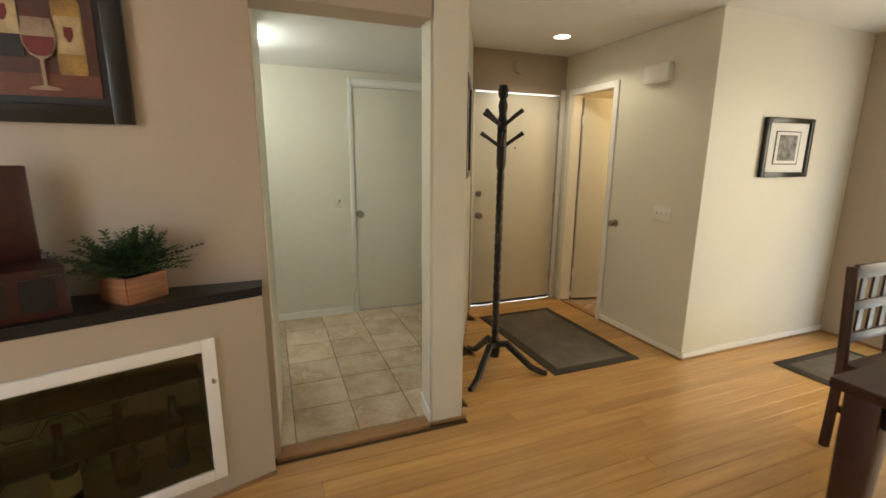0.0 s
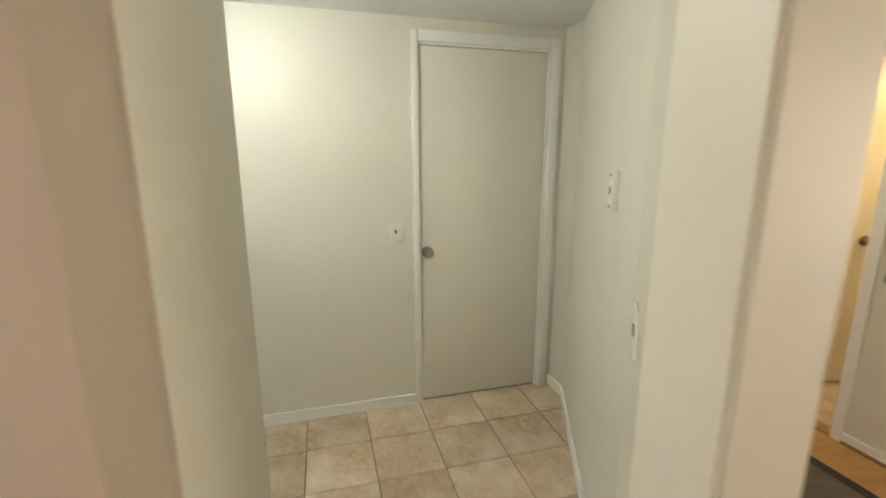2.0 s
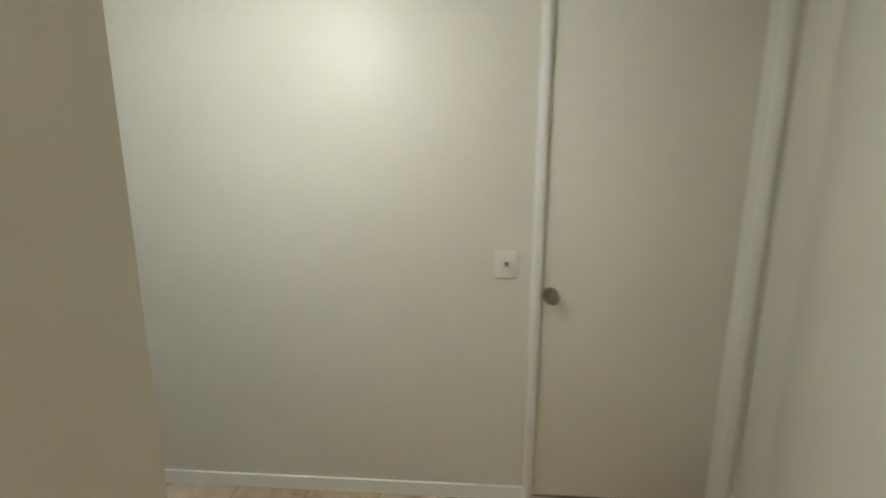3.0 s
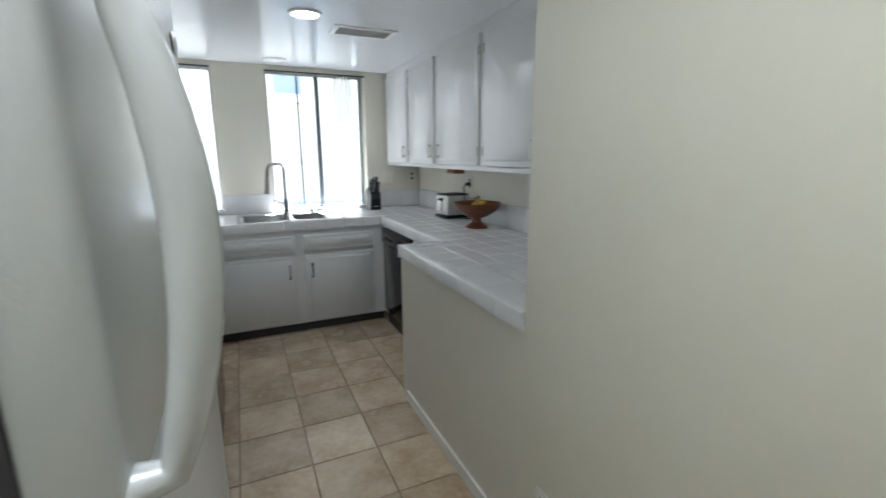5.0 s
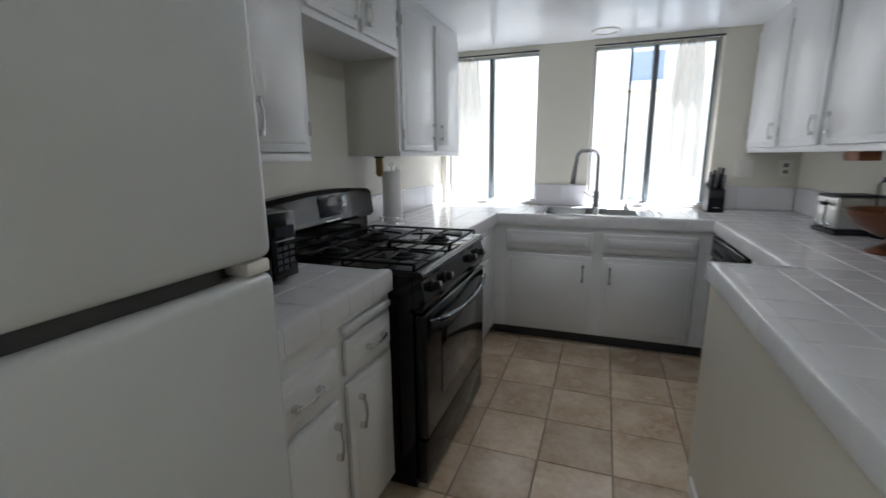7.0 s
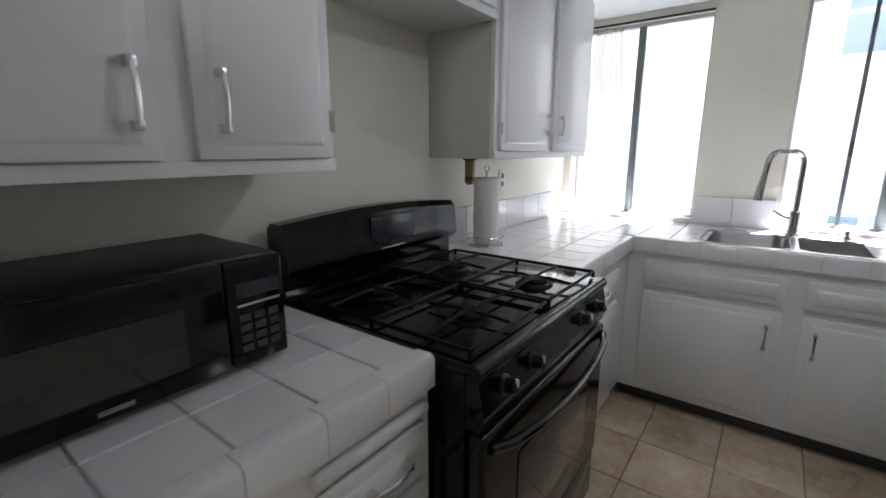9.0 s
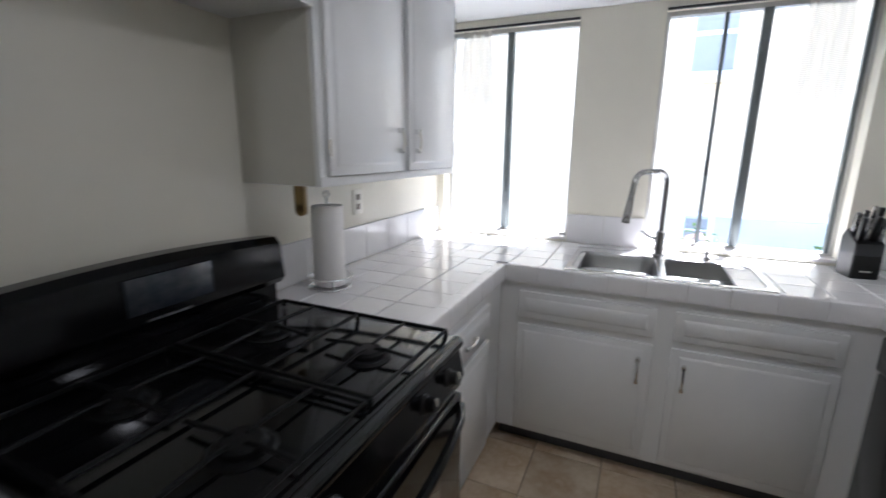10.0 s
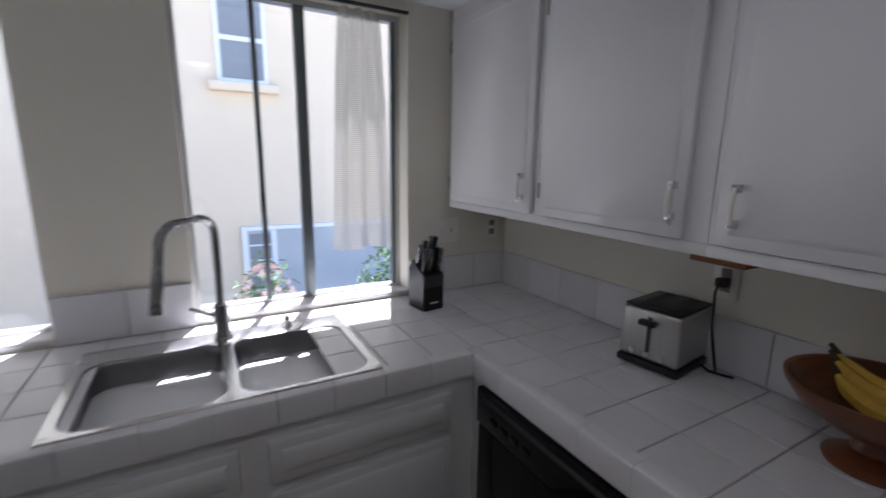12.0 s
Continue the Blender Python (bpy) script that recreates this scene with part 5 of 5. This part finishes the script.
framed("picture_hall", pose(-1.25, -5.412, 1.62, 0, 0, hw_ang), 0.5, 0.62, 0.04, "dark framed picture on the hall side of the angled wall", "print")

# built-in bar with a glazed niche, set at a slight angle to the wall
BX, BY = -2.035, -4.135
bdir = Vector((-0.29, 0.957)).normalized()
bar_ang = math.degrees(math.atan2(-bdir.y, -bdir.x))
BL = 1.9
bar = thing("bar_cabinet", pose(BX, BY, 0, 0, 0, bar_ang), "built-in beige bar cabinet with a glazed niche", "bar cabinet")
# own frame: x runs from the far end (negative) to the jamb (0); the front faces -y
NX0, NX1, NZ0, NZ1 = -1.30, -0.25, 0.145, 0.675
bm = bmesh.new()
box(bm, NX1, 0, 0, 0, 0.10, 0.86)
box(bm, -BL, 0, 0, NX0, 0.30, 0.86)
box(bm, NX0, 0, 0, NX1, 0.30, NZ0)
box(bm, NX0, 0, NZ1, NX1, 0.30, 0.86)
box(bm, NX0, 0.27, NZ0, NX1, 0.30, NZ1)
box(bm, NX1, 0.10, 0, NX1 + 0.02, 0.27, 0.86)
part("cabinet_wall", bm, M_LIVWALL, bar, smooth=False)
bm = bmesh.new()
box(bm, NX0, 0.262, NZ0, NX1, 0.269, NZ1)
part("niche_lining", bm, M_NICHE, bar, "dark olive niche back", smooth=False)
bm = bmesh.new()
f = 0.05
box(bm, NX0 - f, -0.016, NZ0 - f, NX0, 0, NZ1 + f, bevel=0.004)
box(bm, NX1, -0.016, NZ0 - f, NX1 + f, 0, NZ1 + f, bevel=0.004)
box(bm, NX0, -0.016, NZ1, NX1, 0, NZ1 + f, bevel=0.004)
box(bm, NX0, -0.016, NZ0 - f, NX1, 0, NZ0, bevel=0.004)
nf = part("niche_door_frame", bm, M_TRIM, bar, "white painted door frame")
g = part("niche_glass", bm_box(NX0, -0.009, NZ0, NX1, -0.006, NZ1), M_CGLASS, nf, "clear glass door")
part("pull_knob", lathe(bmesh.new(), [(0.006, 0), (0.005, 0.012), (0.009, 0.018), (0.001, 0.022)], m=pose(NX1 + 0.03, -0.016, 0.55, 90, 0, 0)), M_NICKEL, nf)
for z in (0.36, 0.56):
    part("glass_shelf", bm_box(NX0, 0.02, z, NX1, 0.255, z + 0.006), M_CGLASS, bar, "thin glass shelf")
    part("shelf_edge", bm_box(NX0, 0.015, z, NX1, 0.0195, z + 0.006), M_GASKET, bar)
bm = bmesh.new()
for i in range(9):
    for j in range(4):
        cx, cz = NX0 + 0.08 + i * 0.125, NZ0 + 0.09 + j * 0.14 + (0.07 if i % 2 else 0)
        tube(bm, [(cx + 0.07 * math.cos(math.pi / 3 * k), 0.258, cz + 0.07 * math.sin(math.pi / 3 * k)) for k in range(7)], 0.003, seg=5)
part("hex_lattice", bm, M_GASKET, bar, "dark hexagon lattice at the back")
part("base_strip", bm_box(-BL, -0.012, 0, 0, -0.0005, 0.014), M_OAK, bar, "thin oak strip at the foot")
bmi = (Matrix.Translation((BX, BY, 0)) @ Matrix.Rotation(radians(bar_ang), 4, "Z")).inverted()
far = Vector((BX, BY)) + bdir * BL
outline = [(BX + 0.004, BY), (BX - 0.006, BY + 0.006), (far.x - 0.012, far.y), (-1.932, far.y), (-1.932, BY)]
bm = prism(bmesh.new(), outline, 0.862, 0.902)
bm.transform(bmi)
part("top", bm, M_BAR, bar, "black wedge-shaped bar top", smooth=False)

bmat = Matrix.Translation((BX, BY, 0)) @ Matrix.Rotation(radians(bar_ang), 4, "Z")


def bottle(u, z, body, cap, label, s=1.0):
    b = thing("bottle", bmat @ pose(u, 0.12, z), label, "bottle", "bottles in the niche")
    part("glass_body", lathe(bmesh.new(), [(0.036 * s, 0), (0.038 * s, 0.01), (0.038 * s, 0.17 * s), (0.03 * s, 0.2 * s), (0.014 * s, 0.225 * s), (0.013 * s, 0.27 * s)], seg=20), body, b)
    part("cap", lathe(bmesh.new(), [(0.0145 * s, 0.262 * s), (0.0145 * s, 0.30 * s), (0.001, 0.301 * s)], seg=16), cap, b)
    part("label", lathe(bmesh.new(), [(0.0385 * s, 0.05), (0.0387 * s, 0.052), (0.0387 * s, 0.13), (0.0385 * s, 0.132)], seg=20), M_LABEL if body is M_GREENB else M_PDARK, b)


bottle(-0.72, NZ0, M_GREENB, M_PRED, "green glass bottle with a cream label", 1.1)
bottle(-0.54, NZ0, M_DARKB, M_DARKB, "dark wine bottle in the bar niche", 1.15)
bottle(-0.36, NZ0, M_BLUEB, M_BLUEB, "pale blue bottle with a dark cap", 1.05)
for u in (-0.60, -0.74, -0.88):
    gl = thing("wine_glass", bmat @ pose(u, 0.13, 0.566), "clear stemmed wine glass on the glass shelf", "wine glass", "wine glasses")
    part("bowl", lathe(bmesh.new(), [(0.03, 0.0), (0.031, 0.002), (0.004, 0.008), (0.0035, 0.06), (0.02, 0.075), (0.036, 0.105), (0.033, 0.15), (0.0315, 0.15), (0.034, 0.105), (0.001, 0.074)], seg=20), M_CGLASS, gl)

plant = thing("potted_plant", bmat @ pose(-0.43, 0.13, 0.902, 0, 0, 32), "bushy green plant in a cedar box", "plant")
bm = bmesh.new()
for s in (-1, 1):
    box(bm, -0.075, s * 0.075 - 0.006, 0, 0.075, s * 0.075 + 0.006, 0.1, bevel=0.002)
    box(bm, s * 0.075 - 0.006, -0.069, 0, s * 0.075 + 0.006, 0.069, 0.1, bevel=0.002)
box(bm, -0.069, -0.069, 0.002, 0.069, 0.069, 0.012)
part("planter_box", bm, M_PLANTER, plant, "cedar plank box")
part("soil", bm_box(-0.068, -0.068, 0.07, 0.068, 0.068, 0.085), M_SOIL, plant)
rl = random.Random(11)
v, fcs = [], []


def leaf(v, fcs, base, d, up, ln, w):
    side = d.cross(up).normalized() * w
    i = len(v)
    tip = base + d * ln - Vector((0, 0, ln * 0.12))
    mid = base + d * ln * 0.5 + up * ln * 0.06
    v += [tuple(base), tuple(mid + side), tuple(tip), tuple(mid - side)]
    fcs += [(i, i + 1, i + 2), (i, i + 2, i + 3)]


for s in range(170):
    a, e = rl.uniform(0, 2 * math.pi), rl.uniform(0.25, 1.5)
    L = rl.uniform(0.10, 0.215) * (1.15 if e < 0.8 else 1.0)
    b0 = Vector((rl.uniform(-0.055, 0.055), rl.uniform(-0.055, 0.055), 0.09))
    d = Vector((math.cos(a) * math.cos(e), math.sin(a) * math.cos(e), math.sin(e)))
    for k in range(11):
        p = b0 + d * L * (k + 1) / 11 - Vector((0, 0, 0.03 * ((k / 11) ** 2)))
        for q in (-1, 1):
            ld_ = (d * 0.6 + Vector((-math.sin(a), math.cos(a), 0)) * q * 0.8 + Vector((0, 0, rl.uniform(-0.1, 0.3)))).normalized()
            leaf(v, fcs, p, ld_, Vector((0, 0, 1)), rl.uniform(0.022, 0.036), 0.0055)
me = bpy.data.meshes.new("foliage")
me.from_pydata(v, [], fcs)
me.materials.append(M_LEAF)
fo = new("foliage", me)
fo.parent = plant
tagged(fo, "feathery green leaves")

chest = thing("wine_chest", bmat @ pose(-0.76, 0.12, 0.902, 0, 0, 10), "dark cherry wood chest with an open lid", "chest")
part("crate", bm_box(-0.15, -0.10, 0, 0.13, 0.10, 0.17, bevel=0.006), M_DWOOD, chest)
part("lid", bm_box(-0.15, 0.05, 0.1705, 0.09, 0.09, 0.50, bevel=0.006), M_DWOOD, chest, "upright dark lid")
for x in (-0.07, 0.05):
    part("inset_panel", bm_box(x - 0.045, -0.1035, 0.03, x + 0.045, -0.1005, 0.14), M_BAR, chest)

# ---- dining table and chair ----
tb = thing("dining_table", pose(-3.73, -6.58, 0), "dark cherry wood dining table", "table")
part("tabletop", bm_box(-0.50, -0.75, 0.722, 0.52, 0.735, 0.76, bevel=0.008), M_DWOOD, tb)
part("apron", bm_box(-0.44, -0.69, 0.63, 0.46, 0.675, 0.7215), M_DWOOD, tb)
for x, y in ((0.44, 0.655), (-0.42, 0.655), (0.44, -0.67), (-0.42, -0.67)):
    bm = box(bmesh.new(), x - 0.05, y - 0.05, 0, x + 0.05, y + 0.05, 0.7215, bevel=0.006)
    for vv in bm.verts:
        if vv.co.z < 0.3:
            vv.co.x, vv.co.y = x + (vv.co.x - x) * 0.72, y + (vv.co.y - y) * 0.72
    part("leg", bm, M_DWOOD, tb)


def dining_chair(m):
    c = thing("dining_chair", m, "dark cherry wood dining chair with an open back", "chair", "dining chairs")
    part("seat", bm_box(-0.22, -0.22, 0.43, 0.22, 0.21, 0.47, bevel=0.01), M_DWOOD, c)
    for s in (-1, 1):
        part("back_post", tube(bmesh.new(), [(s * 0.2, 0.22, 0), (s * 0.2, 0.215, 0.45), (s * 0.2, 0.25, 0.94)], 0.024, seg=8), M_DWOOD, c)
        part("front_leg", bm_box(s * 0.19 - 0.02, -0.21, 0, s * 0.19 + 0.02, -0.17, 0.4295, bevel=0.003), M_DWOOD, c)
        part("side_stretcher", bm_box(s * 0.19 - 0.01, -0.168, 0.2, s * 0.19 + 0.01, 0.2, 0.235), M_DWOOD, c)
    for z, h, y in ((0.88, 0.07, 0.245), (0.72, 0.05, 0.235), (0.56, 0.05, 0.225)):
        part("back_rail", bm_box(-0.178, y - 0.011, z, 0.178, y + 0.011, z + h, bevel=0.004), M_DWOOD, c)
    for x in (-0.1, 0.0, 0.1):
        part("back_slat", bm_box(x - 0.02, 0.226, 0.61, x + 0.02, 0.238, 0.72), M_DWOOD, c)
        part("back_slat", bm_box(x - 0.02, 0.236, 0.77, x + 0.02, 0.248, 0.88), M_DWOOD, c)
    return c


dining_chair(pose(-3.03, -6.98, 0, 0, 0, -90))

# ---- outside the kitchen windows ----
GZ = -0.6
gb = solid("ground", bm_box(-400, -400, GZ - 0.3, 400, 400, GZ), M_PAVE, "pale concrete ground outside", "ground")
house = thing("neighbour_house", pose(0, 5.0, GZ), "cream stucco neighbouring house across the yard", "house")
bm = bmesh.new()
box(bm, -9, 0, 0, 9, 5.0, 6.3)
part("wall", bm, M_STUCCO, house, smooth=False)
part("roof", prism(bmesh.new(), [(-9.3, -0.35), (9.3, -0.35), (9.3, 5.3), (-9.3, 5.3)], 6.3, 6.5), M_ROOF, house)


def house_window(x0, z0, x1, z1, sill):
    wdw = part("window", bm_box(x0, -0.03, z0, x1, -0.001, z1), M_EXTFRAME, house, "white framed window")
    zm = (z0 + z1) / 2
    for a, b in ((z0 + 0.05, zm - 0.03), (zm + 0.03, z1 - 0.05)):
        part("pane", bm_box(x0 + 0.05, -0.036, a, x1 - 0.05, -0.031, b), M_EXTWIN, wdw, "grey glass pane")
    if sill:
        part("sill", bm_box(x0 - 0.12, -0.14, z0 - 0.12, x1 + 0.12, -0.002, z0 - 0.005, bevel=0.02), M_STUCCO, wdw, "moulded stucco sill")


house_window(-0.12, 3.1, 0.50, 4.2, True)
gd = part("garage_door", bm_box(0.10, -0.05, 0.0, 2.4, -0.002, 1.1), M_GARAGE, house, "blue-grey sliding door")
part("door_frame", bm_box(0.02, -0.06, 0.0, 0.095, -0.002, 1.16), M_EXTFRAME, gd)
part("door_head", bm_box(0.10, -0.06, 1.105, 2.4, -0.002, 1.16), M_EXTFRAME, gd)
part("side_pane", bm_box(0.11, -0.056, 0.1, 0.40, -0.0505, 1.06), M_EXTWIN, gd)
for k in range(4):
    part("glazing_bar", bm_box(0.11, -0.06, 0.22 + k * 0.22, 0.40, -0.0565, 0.24 + k * 0.22), M_EXTFRAME, gd)
part("door_stile", bm_box(0.41, -0.058, 0.0, 0.48, -0.0505, 1.1), M_EXTFRAME, gd)


def shrub(x, y, z, w, h, n, seed, label, blooms=0):
    r = random.Random(seed)
    s = thing("shrub", pose(x, y, z), label, "shrub", "garden shrubs")
    bm = bmesh.new()
    for k in range(6):
        a = r.uniform(0, 6.28)
        tube(bm, [(0.02 * math.cos(a), 0.02 * math.sin(a), 0), (0.12 * w * math.cos(a), 0.12 * w * math.sin(a), h * 0.4), (0.35 * w * math.cos(a), 0.35 * w * math.sin(a), h * 0.85)], [0.015, 0.01, 0.004], seg=6)
    part("stems", bm, M_PLANTER, s)
    v, f = [], []
    for k in range(n):
        a, e = r.uniform(0, 6.28), math.asin(r.uniform(-0.3, 1))
        q = r.uniform(0.45, 1.0) ** 0.6 * (1 + 0.22 * math.sin(5 * a + 3 * e + seed))
        p = Vector((w * 0.5 * q * math.cos(a) * math.cos(e), w * 0.5 * q * math.sin(a) * math.cos(e), h * 0.5 + h * 0.5 * q * math.sin(e)))
        d = Vector((r.uniform(-1, 1), r.uniform(-1, 1), r.uniform(-0.5, 1))).normalized()
        leaf(v, f, p, d, Vector((0.2, 0.3, 0.9)).normalized(), r.uniform(0.05, 0.09), 0.016)
    me = bpy.data.meshes.new("leaves")
    me.from_pydata(v, [], f)
    me.materials.append(M_LEAF2)
    o = new("leaves", me)
    o.parent = s
    if blooms:
        bm = bmesh.new()
        for k in range(blooms):
            a, e = r.uniform(0, 6.28), math.asin(r.uniform(0.0, 1))
            c = Vector((w * 0.5 * math.cos(a) * math.cos(e), w * 0.5 * math.sin(a) * math.cos(e), h * 0.5 + h * 0.5 * math.sin(e)))
            for j in range(5):
                t = 2 * math.pi * j / 5
                u = Vector((math.cos(t), 0.3 * math.sin(t + a), math.sin(t)))
                q = Vector((-math.sin(t), 0.2, math.cos(t))) * 0.009
                bm.faces.new([bm.verts.new(c), bm.verts.new(c + u * 0.014 + q), bm.verts.new(c + u * 0.026), bm.verts.new(c + u * 0.014 - q)])
        part("blossoms", bm, M_BLOOM, s, "pale pink blossoms", smooth=False)


shrub(0.95, 1.6, GZ, 0.75, 1.38, 1700, 2, "green leafy shrub below the window")
shrub(-0.08, 1.7, GZ, 0.5, 1.34, 700, 7, "small flowering shrub in the yard", 90)

# ---- floor pieces ----
rt = random.Random(5)


def in_tile_area(x, y):
    if x > 0.0 and y < -1.87:
        return False
    if y < -4.0 and x < -1.86:
        return False
    if y < -4.9:
        lim = -5.75 if x > -0.17 else -5.75 + (-0.17 - x) * 0.455
        return y > lim - 0.12
    return True


for i in range(-5, 4):
    for j in range(-17, 4):
        x0, y0 = XS + i * TPX, YS + j * TPY
        xa, xb = max(x0, -1.862), min(x0 + TPX, 0.86)
        ya, yb = max(y0, -5.94), min(y0 + TPY, 0.0)
        if xb - xa < 0.03 or yb - ya < 0.03 or not in_tile_area((xa + xb) / 2, (ya + yb) / 2):
            if y0 < -4.6 and xb > xa and yb > ya and x0 > -1.9 and xb <= 0.3:
                for qx, qy in ((0.25, 0.25), (0.75, 0.25), (0.25, 0.75), (0.75, 0.75)):
                    cx, cy = xa + (xb - xa) * qx, ya + (yb - ya) * qy
                    if cx < 0 and in_tile_area(cx, cy):
                        piece(floor_tile, "tile", cx, cy, -0.009, (xb - xa) / 2, (yb - ya) / 2, 0.009, 0.0005, M_TRAV)
            continue
        piece(floor_tile, "tile", (xa + xb) / 2, (ya + yb) / 2, -0.009, xb - xa - 0.005, yb - ya - 0.005, 0.009, 0.002, M_TRAV)

PW = 0.093
nx = int((6.5 - 0.24) / PW) + 1


def wood_end(x):
    """The upper end of the bamboo in y at this x."""
    if x < -1.955:
        return -1.42
    return -5.14 if x < -1.6 else -5.23 - (x + 1.6) * 0.515


for k in range(nx):
    x = -6.45 + (k + 0.5) * PW
    if x > -0.25:
        break
    yend = wood_end(x)
    ylow = -8.52 if x < -1.83 else -6.91
    y = ylow
    L = 1.85
    y1 = y + rt.uniform(0.4, L)
    while y < yend - 0.02:
        y1 = min(y1, yend)
        piece(floor_wood, "plank", x, (y + y1) / 2, -0.012, PW - 0.0016, y1 - y - 0.0016, 0.012, 0.0012, M_BAMBOO)
        y, y1 = y1, y1 + L
